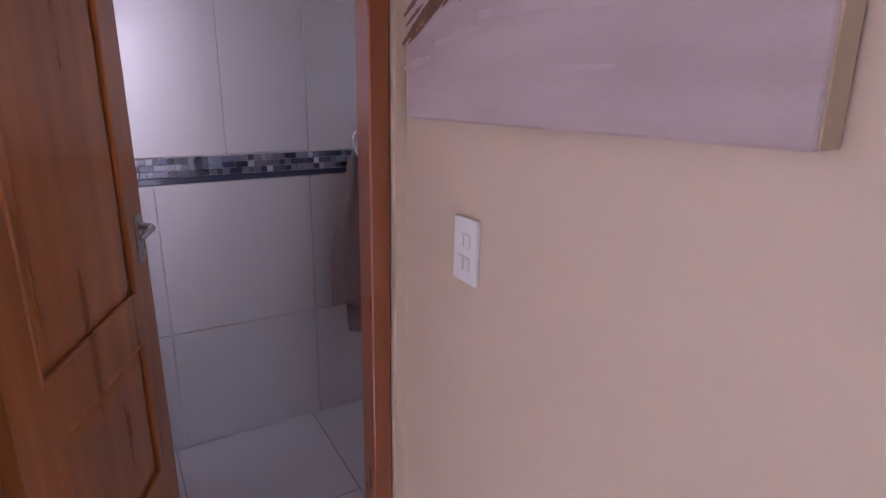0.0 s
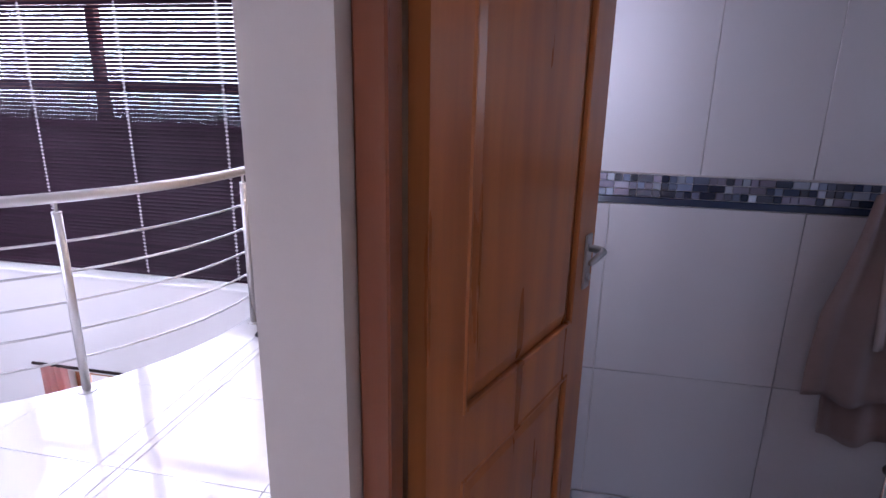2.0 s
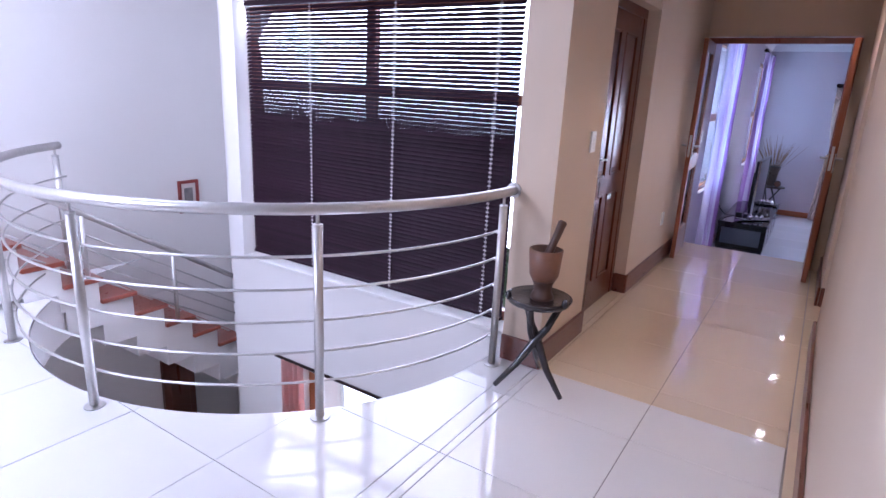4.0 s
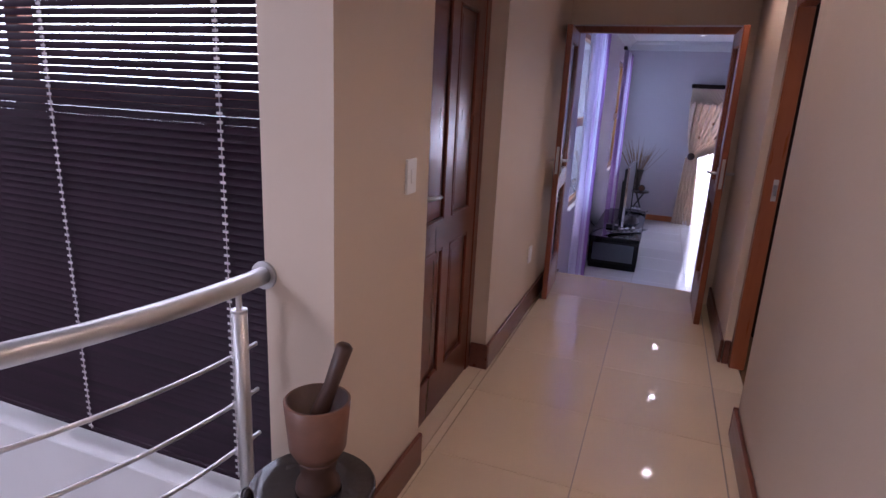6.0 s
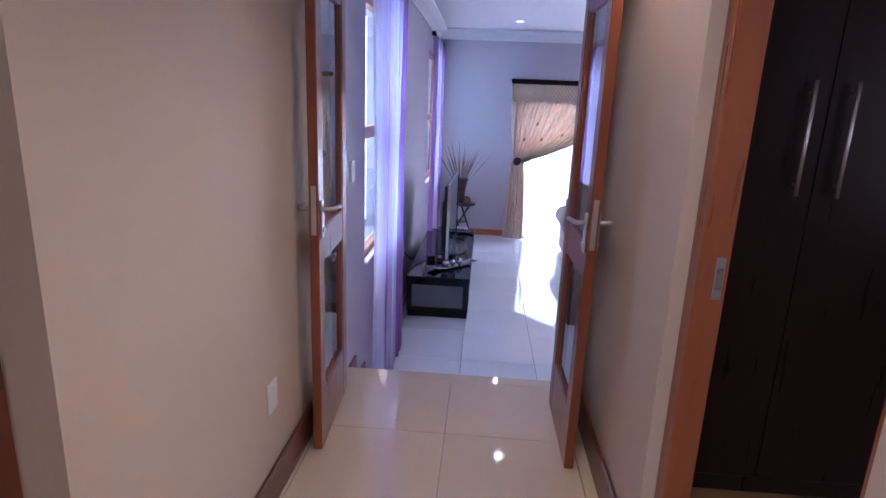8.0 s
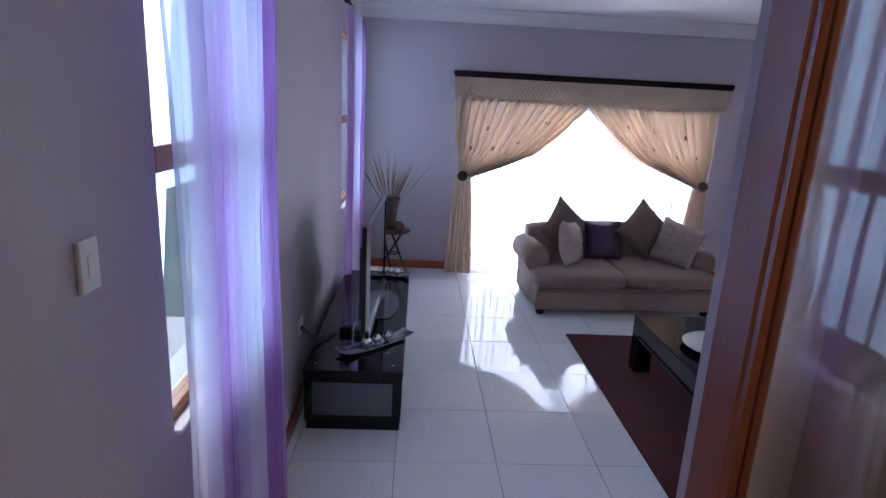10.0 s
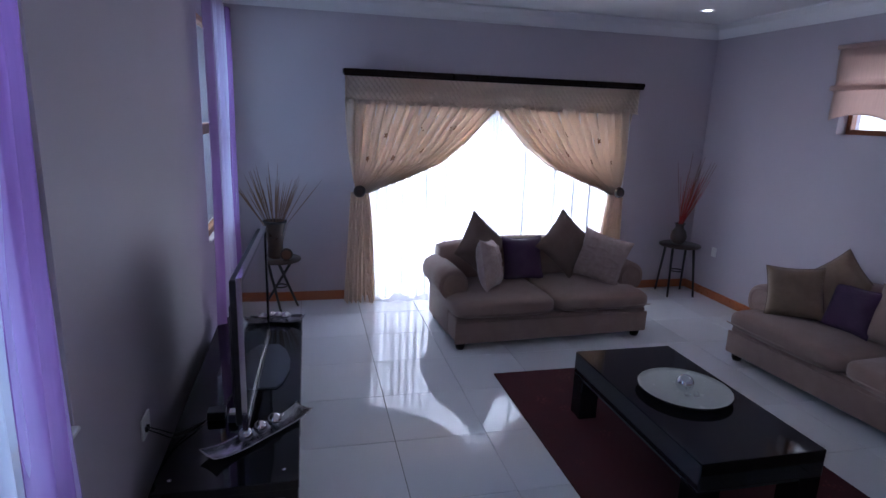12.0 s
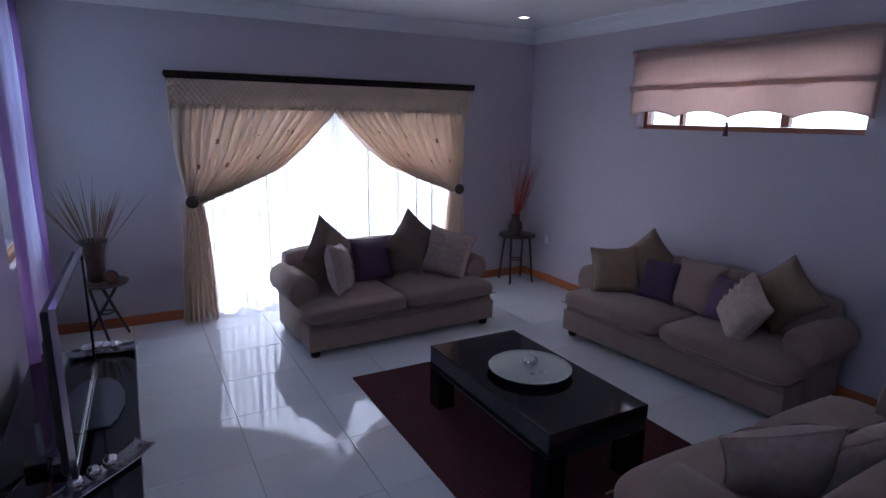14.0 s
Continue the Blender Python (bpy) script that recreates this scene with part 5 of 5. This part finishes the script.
    tagged(fl, kind="stuff")


rug()


def coffee_table():
    t = thing("coffee_table", "low square-edged black lacquer coffee table on block legs", "coffee table")
    x0, x1, y0, y1, z = 1.735, 2.455, 7.535, 8.865, ZL + 0.017
    top = -0.066
    part("tabletop", box((x0, y0, top - 0.15), (x1, y1, top), 0.006, None, 2), "black_gloss", t)
    part("groove", box((x0 + 0.006, y0 + 0.006, top - 0.165), (x1 - 0.006, y1 - 0.006, top - 0.149)), "black", t)
    for x in (x0 + 0.001, x1 - 0.131):
        for y in (y0 + 0.001, y1 - 0.131):
            part("leg", box((x, y, z), (x + 0.13, y + 0.13, top - 0.155), 0.004), "black_gloss", t)
    b = thing("decor_bowl", "shallow cream lacquer bowl with a dark rim on the coffee table", "bowl")
    c = (2.11, 8.20, top + 0.001)
    part("dish", lathe([(0, 0.0), (0.07, 0.0), (0.12, 0.004), (0.235, 0.020), (0.268, 0.032), (0.265, 0.036), (0.23, 0.028), (0.12, 0.012), (0, 0.008)], 56, c), "bowl", b, "", True)
    part("rim", lathe([(0.262, 0.0345), (0.268, 0.0305), (0.272, 0.0330), (0.2655, 0.0380)], 56, c), "black_gloss", b, "dark rim", True)
    part("underside", lathe([(0.0715, -0.0005), (0.122, 0.0025), (0.237, 0.0185), (0.2695, 0.0308)], 56, c), "black_gloss", b, "dark glossy underside", True)
    o = thing("glass_orb", "clear crackled glass orb lying in the bowl", "glass orb")
    part("orb", ball((c[0], c[1], c[2] + 0.0605), 0.052, 24), "chrome", o, "", True)
    for k in range(2):
        q = thing("glass_bead", "small clear glass bead in the bowl", "glass bead", "beads in the bowl")
        part("bead", ball((c[0] + 0.02 - 0.05 * k, c[1] - 0.085 + 0.015 * k, c[2] + 0.0265), 0.017, 14), "orb", q, "", True)


coffee_table()


def tv_stand():
    s = thing("television_stand", "long low black gloss television stand with smoked glass doors", "television stand")
    x0, x1, y0, y1, z1 = -0.72, -0.115, 7.83, 9.99, -0.115
    part("plinth", box((x0 + 0.01, y0 + 0.006, ZL), (x1 - 0.006, y1 - 0.01, ZL + 0.06), 0.003), "black_gloss", s)
    part("carcass", box((x0, y0 + 0.012, ZL + 0.061), (x1 - 0.012, y1, z1 - 0.045), 0.003), "black", s)
    part("top", box((x0 - 0.005, y0 - 0.012, z1 - 0.044), (x1 + 0.008, y1 + 0.008, z1), 0.004, None, 2), "black_gloss", s)
    e = part("end_frame", box((x0, y0, ZL + 0.061), (x1, y0 + 0.0115, z1 - 0.046), 0.002), "black_gloss", s)
    part("end_glass", box((x0 + 0.05, y0 - 0.003, ZL + 0.105), (x1 - 0.055, y0 - 0.0005, z1 - 0.085), 0.001), "smoke_glass", e, "smoked glass end panel")
    n = 4
    for i in range(n):
        a, b = y0 + 0.02 + (y1 - y0 - 0.03) * i / n, y0 + 0.02 + (y1 - y0 - 0.03) * (i + 1) / n
        dr = part("door", box((x1 - 0.0115, a + 0.003, ZL + 0.07), (x1, b - 0.003, z1 - 0.055), 0.002), "black_gloss", s)
        part("door_glass", box((x1 + 0.0005, a + 0.05, ZL + 0.12), (x1 + 0.003, b - 0.05, z1 - 0.10), 0.001), "smoke_glass", dr, "smoked glass door panel")
    part("chrome_edge", box((x1 + 0.0085, y0 - 0.008, z1 - 0.040), (x1 + 0.0115, y1 + 0.004, z1 - 0.028)), "chrome", s, "thin chrome edge strip")
    for x in (x0 + 0.06, x1 - 0.06):
        part("stud", lathe([(0, 0), (0.011, 0), (0.010, 0.004), (0, 0.005)], 14, (x, y0 + 0.08, z1)), "chrome", s, "chrome stud", True)
    return z1


TVZ = tv_stand()


def television():
    m = pose(-0.345, 8.755, TVZ, 0, 0, 90 - 1.5)
    t = thing("television", "flat screen television with a silver-edged bezel on a glass foot", "television", "", m)
    w, z0, z1 = 1.22, 0.085, 0.845
    part("back_shell", box((-w / 2 + 0.01, 0.012, z0 + 0.01), (w / 2 - 0.01, 0.045, z1 - 0.01), 0.008, None, 2), "black", t)
    part("rear_bulge", box((-w / 2 + 0.15, 0.0455, z0 + 0.06), (w / 2 - 0.15, 0.075, z1 - 0.18), 0.012, None, 2), "black", t)
    bm = bmesh.new()
    for q in ((-w / 2, w / 2, z0, z0 + 0.045), (-w / 2, w / 2, z1 - 0.03, z1), (-w / 2, -w / 2 + 0.03, z0 + 0.045, z1 - 0.03), (w / 2 - 0.03, w / 2, z0 + 0.045, z1 - 0.03)):
        box((q[0], -0.012, q[2]), (q[1], 0.0118, q[3]), 0.003, bm)
    bz = part("bezel", bm, "black_gloss", t)
    bm = bmesh.new()
    for q in ((-w / 2 - 0.004, w / 2 + 0.004, z0 - 0.004, z0 - 0.0005), (-w / 2 - 0.004, w / 2 + 0.004, z1 + 0.0005, z1 + 0.004), (-w / 2 - 0.004, -w / 2 - 0.0005, z0, z1), (w / 2 + 0.0005, w / 2 + 0.004, z0, z1)):
        box((q[0], -0.014, q[2]), (q[1], 0.012, q[3]), 0, bm)
    part("edge_trim", bm, "chrome", bz, "silver edge trim")
    part("screen", box((-w / 2 + 0.03, -0.006, z0 + 0.045), (w / 2 - 0.03, -0.001, z1 - 0.03)), "screen", t)
    part("neck", box((0.13, -0.005, 0.012), (0.33, 0.035, z0 + 0.02), 0.006), "black_gloss", t)
    part("foot", prism([(-0.03, -0.10), (0.04, -0.135), (0.20, -0.165), (0.36, -0.16), (0.52, -0.125), (0.62, -0.07), (0.62, 0.08), (-0.03, 0.08)], 0.0, 0.010), "smoke_glass", t, "smoked glass foot")


television()


def decor_tray(a, b, width):
    a, b = Vector(a), Vector(b)
    d = (b - a).normalized()
    n = Vector((-d.y, d.x, 0))
    t = thing("decor_tray", "crumpled silver-leaf tray with upturned ends", "tray", "silver trays")
    L = (b - a).length
    def f(u, v):
        p = a + d * L * u + n * width * (v - 0.5)
        lift = 0.03 * abs(2 * u - 1) ** 4 + 0.012 * abs(2 * v - 1) ** 2
        return (p.x, p.y, p.z + 0.004 + lift + 0.0025 * noise.noise((p.x * 40, p.y * 40, 0)))
    thicken(part("tray", grid(f, 40, 12), "silver", t, "", True), 0.004)
    for k in range(3):
        o = thing("silver_ball", "mirrored glass ball lying in the silver tray", "decor ball", "tray balls")
        p = a + d * L * (0.36 + 0.15 * k) + Vector((0, 0, 0.045))
        part("ball", ball(tuple(p), 0.036 - 0.003 * (k % 2), 20), "chrome", o, "", True)


decor_tray((-0.52, 8.02, TVZ), (-0.085, 8.42, TVZ), 0.13)
decor_tray((-0.47, 10.02 - 0.10, TVZ), (-0.10, 9.80, TVZ), 0.12)

r = thing("power_adapter", "black power adapter on the television stand", "adapter")
part("body", box((-0.58, 8.40, TVZ), (-0.49, 8.47, TVZ + 0.05), 0.006, None, 2), "black", r)
r2 = thing("small_box", "small clear-topped gadget box on the television stand", "gadget")
part("body", box((-0.47, 8.36, TVZ), (-0.42, 8.42, TVZ + 0.045), 0.004), "smoke_glass", r2)
part("cap", box((-0.465, 8.365, TVZ + 0.0455), (-0.425, 8.415, TVZ + 0.06), 0.003), "white_plastic", r2)
for k in range(2):
    c = thing("power_cable", "black power cable trailing behind the television", "cable", "television cables")
    rr = random.Random(20 + k)
    pts = [Vector((-0.79, 8.10 + 0.02 * k, 0.04)), Vector((-0.755, 8.16 + 0.03 * k, -0.02)), Vector((-0.70, 8.22 + 0.04 * k, TVZ + 0.03)), Vector((-0.62, 8.32 + 0.05 * k, TVZ + 0.006)), Vector((-0.55 + 0.04 * k, 8.46 + 0.08 * k, TVZ + 0.006)), Vector((-0.43, 8.62 + 0.05 * k, TVZ + 0.10 + 0.03 * k))]
    fine = []
    for i in range(len(pts) - 1):
        p0, p1, p2, p3 = pts[max(i - 1, 0)], pts[i], pts[i + 1], pts[min(i + 2, len(pts) - 1)]
        for j in range(6):
            t = j / 6
            fine.append(0.5 * ((2 * p1) + (p2 - p0) * t + (2 * p0 - 5 * p1 + 4 * p2 - p3) * t * t + (3 * p1 - p0 - 3 * p2 + p3) * t ** 3))
    part("lead", tube(fine + [pts[-1]], 0.0035, 6), "black", c, "", True)
    part("plug", box((-0.797, 8.085 + 0.02 * k, 0.03), (-0.775, 8.10 + 0.02 * k, 0.055), 0.003), "black", c)


def folding_table(label, c, rad, h, legs):
    t = thing("side_table", label, "side table", "round side tables")
    z = ZL + h
    part("tabletop", lathe([(0, -0.022), (rad - 0.006, -0.022), (rad, -0.012), (rad - 0.004, 0.0), (0, 0.0)], 36, (*c, z)), "bronze", t, "", True)
    for k in range(legs):
        a = 2 * math.pi * k / legs + 0.5
        b = a + (2.2 if legs == 3 else 0.15)
        p0 = (c[0] + rad * 0.72 * math.cos(a), c[1] + rad * 0.72 * math.sin(a), z - 0.02)
        p1 = (c[0] + rad * 0.95 * math.cos(b), c[1] + rad * 0.95 * math.sin(b), ZL + 0.012)
        part("leg", tube([p0, tuple((p + q) / 2 for p, q in zip(p0, p1)), p1], [0.015, 0.013, 0.012], 8), "iron", t, "", True)
    part("stretcher", grid(lambda u, v: (c[0] + (rad * 0.30 + 0.008 * math.cos(2 * math.pi * v)) * math.cos(2 * math.pi * u), c[1] + (rad * 0.30 + 0.008 * math.cos(2 * math.pi * v)) * math.sin(2 * math.pi * u), ZL + h * 0.48 + 0.008 * math.sin(2 * math.pi * v)), 24, 6, None, True), "iron", t, "", True)
    return z


zt = folding_table("dark round side table on three crossed legs", (-0.33, 11.27), 0.21, 0.56, 3)
v = thing("tall_vase", "tall dark bronze vase holding dry grasses", "vase")
part("body", lathe([(0, 0), (0.072, 0), (0.080, 0.02), (0.074, 0.12), (0.082, 0.24), (0.110, 0.355), (0.112, 0.37), (0.100, 0.37), (0.07, 0.26), (0.06, 0.05), (0, 0.03)], 32, (-0.37, 11.31, zt)), "bronze", v, "", True)
part("rim_band", lathe([(0.1115, 0.352), (0.117, 0.356), (0.117, 0.372), (0.099, 0.374), (0.099, 0.369)], 32, (-0.37, 11.31, zt)), "iron", v, "", True)
g = thing("dry_grass_bunch", "bunch of dry brown grasses fanning out of the vase", "dried grass")
rnd = random.Random(11)
for k in range(34):
    side = -1 if k % 2 else 1
    a = side * rnd.uniform(0.05, 1.0)
    L = rnd.uniform(0.36, 0.60)
    x, y, z = -0.37 + 0.06 * a, 11.30 + rnd.uniform(-0.05, 0.05), zt + 0.10
    tip = (min(max(x + 0.40 * a * (L / 0.5), -0.74), 0.1), y + rnd.uniform(-0.12, 0.10), zt + 0.36 + L * (1 - 0.25 * abs(a)))
    mid = (x + 0.06 * a, y, zt + 0.34)
    part("stem", tube([(x, y, z), mid, tuple((p + q) / 2 for p, q in zip(mid, tip)), tip], [0.0022, 0.0022, 0.004 + 0.004 * rnd.random(), 0.001], 5), "dry_grass", g)
cl = thing("table_clock", "small round dark clock on the side table", "clock")
part("case", lathe([(0, -0.02), (0.055, -0.02), (0.062, 0), (0.055, 0.02), (0, 0.02)], 24), "bronze", cl, "", True).matrix_local = pose(-0.26, 11.16, zt + 0.064, 90)
part("face", lathe([(0, 0.0), (0.046, 0.0), (0.046, 0.003), (0, 0.003)], 24), "mortar", cl).matrix_local = pose(-0.26, 11.139, zt + 0.064, 90)
part("base", box((-0.30, 11.14, zt), (-0.22, 11.18, zt + 0.012), 0.003), "bronze", cl)

zr = folding_table("dark round side table on slim iron legs", (4.235, 11.30), 0.235, 0.62, 4)
v = thing("round_vase", "squat dark glazed vase holding red twigs", "vase")
part("body", lathe([(0, 0), (0.05, 0), (0.085, 0.045), (0.095, 0.10), (0.075, 0.16), (0.045, 0.20), (0.055, 0.245), (0.065, 0.25), (0.05, 0.25), (0.035, 0.20), (0.06, 0.10), (0, 0.02)], 32, (4.20, 11.30, zr)), "bronze", v, "", True)
g = thing("red_twig_bunch", "bunch of red dyed twigs and dark reeds in a vase", "dried twigs")
for k in range(38):
    a = rnd.uniform(-0.35, 1.0)
    L = rnd.uniform(0.38, 0.62) if k < 28 else rnd.uniform(0.65, 0.85)
    base = (4.20 + 0.02 * a, 11.30 + rnd.uniform(-0.02, 0.02), zr + 0.06)
    neck = (4.20 + 0.03 * a, base[1], zr + 0.25)
    tip = (min(4.20 + 0.32 * a * L / 0.6, 4.56), base[1] + rnd.uniform(-0.10, 0.10), zr + 0.25 + L * (1 - 0.15 * abs(a)))
    part("twig", tube([base, neck, tip], [0.002, 0.005, 0.002], 5), "red_stick" if k < 28 else "dry_grass", g)

# ---- outside ----
structure("ground", box((-60, -60, GF - 0.5), (60, 80, GF - 0.21)), "lawn", "green lawn round the house", "ground")
# Added slab: its pale colour paints the glare over the lawn.
structure("paving", box((-7.0, 4.2, GF - 0.25), (-1.06, 16.0, GF - 0.12), 0.0), "far_house", "pale slab added to whiten the garden view from the side window", "paving")
structure("patio", box((-1.0, 11.86, ZL - 0.4), (6, 15.5, ZL - 0.03)), "far_house", "pale paved patio outside the glass door", "patio")
# Glowing panels stand in for outdoors; the garden one is set dimmer.
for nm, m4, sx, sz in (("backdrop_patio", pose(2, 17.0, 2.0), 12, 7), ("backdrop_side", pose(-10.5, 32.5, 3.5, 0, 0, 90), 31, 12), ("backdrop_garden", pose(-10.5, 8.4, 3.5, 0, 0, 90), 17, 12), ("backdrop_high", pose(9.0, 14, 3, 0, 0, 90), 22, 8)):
    ob = structure(nm, box((-sx / 2, -0.02, -sz / 2), (sx / 2, 0.02, sz / 2)), {"backdrop_side": "bright_garden", "backdrop_garden": "shaded_garden"}.get(nm, "bright"), "glowing backdrop panel standing in for the distance beyond the window", "backdrop")
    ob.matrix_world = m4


def garden_shrub(c, r, n, seed):
    s = thing("garden_shrub", "leafy green garden shrub outside the stair window", "shrub", "garden shrubs")
    rn = random.Random(seed)
    part("trunk", tube([(c[0], c[1], GF - 0.21), (c[0] + 0.1, c[1], c[2] - 0.6 * r), (c[0], c[1] + 0.1, c[2])], [0.16, 0.10, 0.03], 8), "mortar_dark", s)
    bm = bmesh.new()
    for _ in range(n):
        u, t = rn.uniform(-1, 1), rn.uniform(0, 2 * math.pi)
        q = math.sqrt(1 - u * u)
        rad = r * rn.uniform(0.5, 1.08) * (0.85 + 0.2 * math.sin(3 * t + seed))
        p = Vector((c[0] + rad * q * math.cos(t), c[1] + rad * q * math.sin(t), c[2] + rad * u * 0.85))
        a = Vector((rn.gauss(0, 1), rn.gauss(0, 1), rn.gauss(0, 1))).normalized() * rn.uniform(0.05, 0.13)
        b = a.orthogonal().normalized() * a.length * 0.45
        bm.faces.new([bm.verts.new(p + k) for k in (-a, b, a, -b)])
    part("crown", bm, "leaf", s)


garden_shrub((-4.6, 8.2, -1.7), 1.5, 2200, 1)
garden_shrub((-4.0, 5.4, -1.75), 1.3, 2000, 2)
garden_shrub((-7.6, 7.6, -1.2), 2.0, 2200, 3)

# ---- tiles ----
def clip_tile(x0, y0, x1, y1):
    """The tile's outline with the round stair void cut away."""
    n = 24
    ring = [(x0 + (x1 - x0) * i / n, y0) for i in range(n)] + [(x1, y0 + (y1 - y0) * i / n) for i in range(n)] + [(x1 - (x1 - x0) * i / n, y1) for i in range(n)] + [(x0, y1 - (y1 - y0) * i / n) for i in range(n)]
    r = CR + 0.004
    inside = [math.hypot(x - CX, y - CY) < r and y < 1.80 for x, y in ring]
    if not any(inside):
        return [(x0, y0), (x1, y0), (x1, y1), (x0, y1)]
    if all(inside):
        return None
    k = next(i for i in range(len(ring)) if not inside[i] and inside[i - 1])
    ring, inside = ring[k:] + ring[:k], inside[k:] + inside[:k]
    out = []
    i = 0
    while i < len(ring):
        if not inside[i]:
            out.append(ring[i])
            i += 1
            continue
        j = i
        while j < len(ring) and inside[j]:
            j += 1
        a = math.atan2(ring[i - 1][1] - CY, ring[i - 1][0] - CX)
        e = ring[j % len(ring)]
        b = math.atan2(e[1] - CY, e[0] - CX)
        b = a + (b - a + math.pi) % (2 * math.pi) - math.pi
        out += [(CX + r * math.cos(a + (b - a) * q / 10), CY + r * math.sin(a + (b - a) * q / 10)) for q in range(11)]
        i = j
    return out


SHARED = {}


def tile(parent, x0, y0, x1, y1, z, material, gap=0.0018):
    w, d = round(x1 - x0, 3), round(y1 - y0, 3)
    if w < 0.02 or d < 0.02:
        return
    key = (w, d, material)
    if key not in SHARED:
        SHARED[key] = finish("tile", box((gap, gap, -0.009), (w - gap, d - gap, 0), 0.0012), material)
    ob = new("tile", SHARED[key])
    ob.parent = parent
    ob.matrix_local = pose(x0, y0, z)


def lay(parent, xs, ys, z, material, keep=None, cut=False):
    for x0, x1 in zip(xs, xs[1:]):
        for y0, y1 in zip(ys, ys[1:]):
            if keep and not keep((x0 + x1) / 2, (y0 + y1) / 2):
                continue
            if cut and math.hypot((x0 + x1) / 2 - CX, (y0 + y1) / 2 - CY) < CR + 0.6:
                p = clip_tile(x0 + 0.0018, y0 + 0.0018, x1 - 0.0018, y1 - 0.0018)
                if p and len(p) > 4:
                    new("tile", finish("tile", prism(p, z - 0.009, z), material)).parent = parent
                    continue
                if p is None:
                    continue
            tile(parent, x0, y0, x1, y1, z, material)


def steps(lo, hi, at, size=0.6):
    k0 = math.ceil((lo - at) / size + 1e-6)
    v = [lo]
    while at + k0 * size < hi - 1e-6:
        v.append(at + k0 * size)
        k0 += 1
    return v + [hi]


floor_ob = bpy.data.objects["floor"]
lay(floor_ob, steps(-4.27, -0.80, -1.495), steps(-4.6, 1.80, 0.22), 0.0, "hall_tile", None, True)
lay(floor_ob, steps(-0.80, 0.445, -0.16), steps(-4.6, 1.80, 0.22), 0.0, "hall_tile")
lay(floor_ob, steps(0.445, 1.485, -0.16), steps(-4.6, -0.60, 0.22), 0.0, "hall_tile")
lay(floor_ob, steps(-0.80, 0.445, -0.157), steps(1.80, 5.50, 4.97), 0.0, "cream_tile")
lay(floor_ob, [-0.93, -0.80], [2.44, 3.45], 0.0, "cream_tile")
lay(floor_ob, [0.445, 0.615], steps(-0.5, 5.50, 4.97), 0.0, "cream_tile")
lounge_ob = bpy.data.objects["floor_lounge"]
lay(lounge_ob, steps(-0.80, 4.60, 0.465), steps(5.60, 11.60, 8.71), ZL, "white_tile")
bath_ob = bpy.data.objects["floor_bathroom"]
lay(bath_ob, steps(0.62, 2.75, 1.60), steps(-0.52, 0.505, 0.505), 0.0, "bath_tile")


def bathroom_tiles():
    wall_ob = bpy.data.objects["wall_bath_tiled"]
    y = 0.515
    low, high = steps(0.62, 2.75, 1.64), steps(0.62, 2.75, 1.64, 0.33)
    fields = [(a, b, c, d) for a, b in zip(low, low[1:]) for c, d in ((0.0, 0.53), (0.53, 1.145))]
    fields += [(a, b, c, d) for a, b in zip(high, high[1:]) for c, d in ((1.25, 1.83), (1.83, 2.43), (2.43, CEIL))]
    for x0, x1, z0, z1 in fields:
        ob = new("tile", finish("tile", box((x0 + 0.0012, y - 0.009, z0 + 0.0012), (x1 - 0.0012, y - 0.0002, z1 - 0.0012), 0.0010), "bath_tile"))
        ob.parent = wall_ob
    rnd = random.Random(9)
    size = 0.0245
    meshes = [finish("mosaic_tile", box((0.0008, -0.009, 0.0008), (size - 0.0008, -0.0005, size - 0.0008), 0.0012), "mosaic%d" % k) for k in range(5)]
    wide = [finish("mosaic_tile", box((0.0008, -0.009, 0.0008), (2 * size - 0.0008, -0.0005, size - 0.0008), 0.0012), "mosaic%d" % k) for k in range(5)]
    for row in range(3):
        x = 0.90
        while x < 2.32:
            two = rnd.random() < 0.30
            ob = new("mosaic_tile", rnd.choice(wide if two else meshes))
            ob.parent = wall_ob
            ob.matrix_local = pose(x, y, 1.1725 + size * row, rnd.uniform(-1.2, 1.2), 0, rnd.uniform(-1.5, 1.5))
            x += size * (2 if two else 1)
    part("mosaic_edge", box((0.62, y - 0.010, 1.147), (2.75, y - 0.0004, 1.171), 0.002), "mosaic0", wall_ob, "dark glass edge strip")
    part("mosaic_edge", box((0.62, y - 0.006, 1.1705), (0.8995, y - 0.0004, 1.2485), 0.001), "mosaic3", wall_ob)
    part("mosaic_edge", box((2.345, y - 0.006, 1.1715), (2.75, y - 0.0004, 1.2485), 0.001), "mosaic3", wall_ob)


bathroom_tiles()
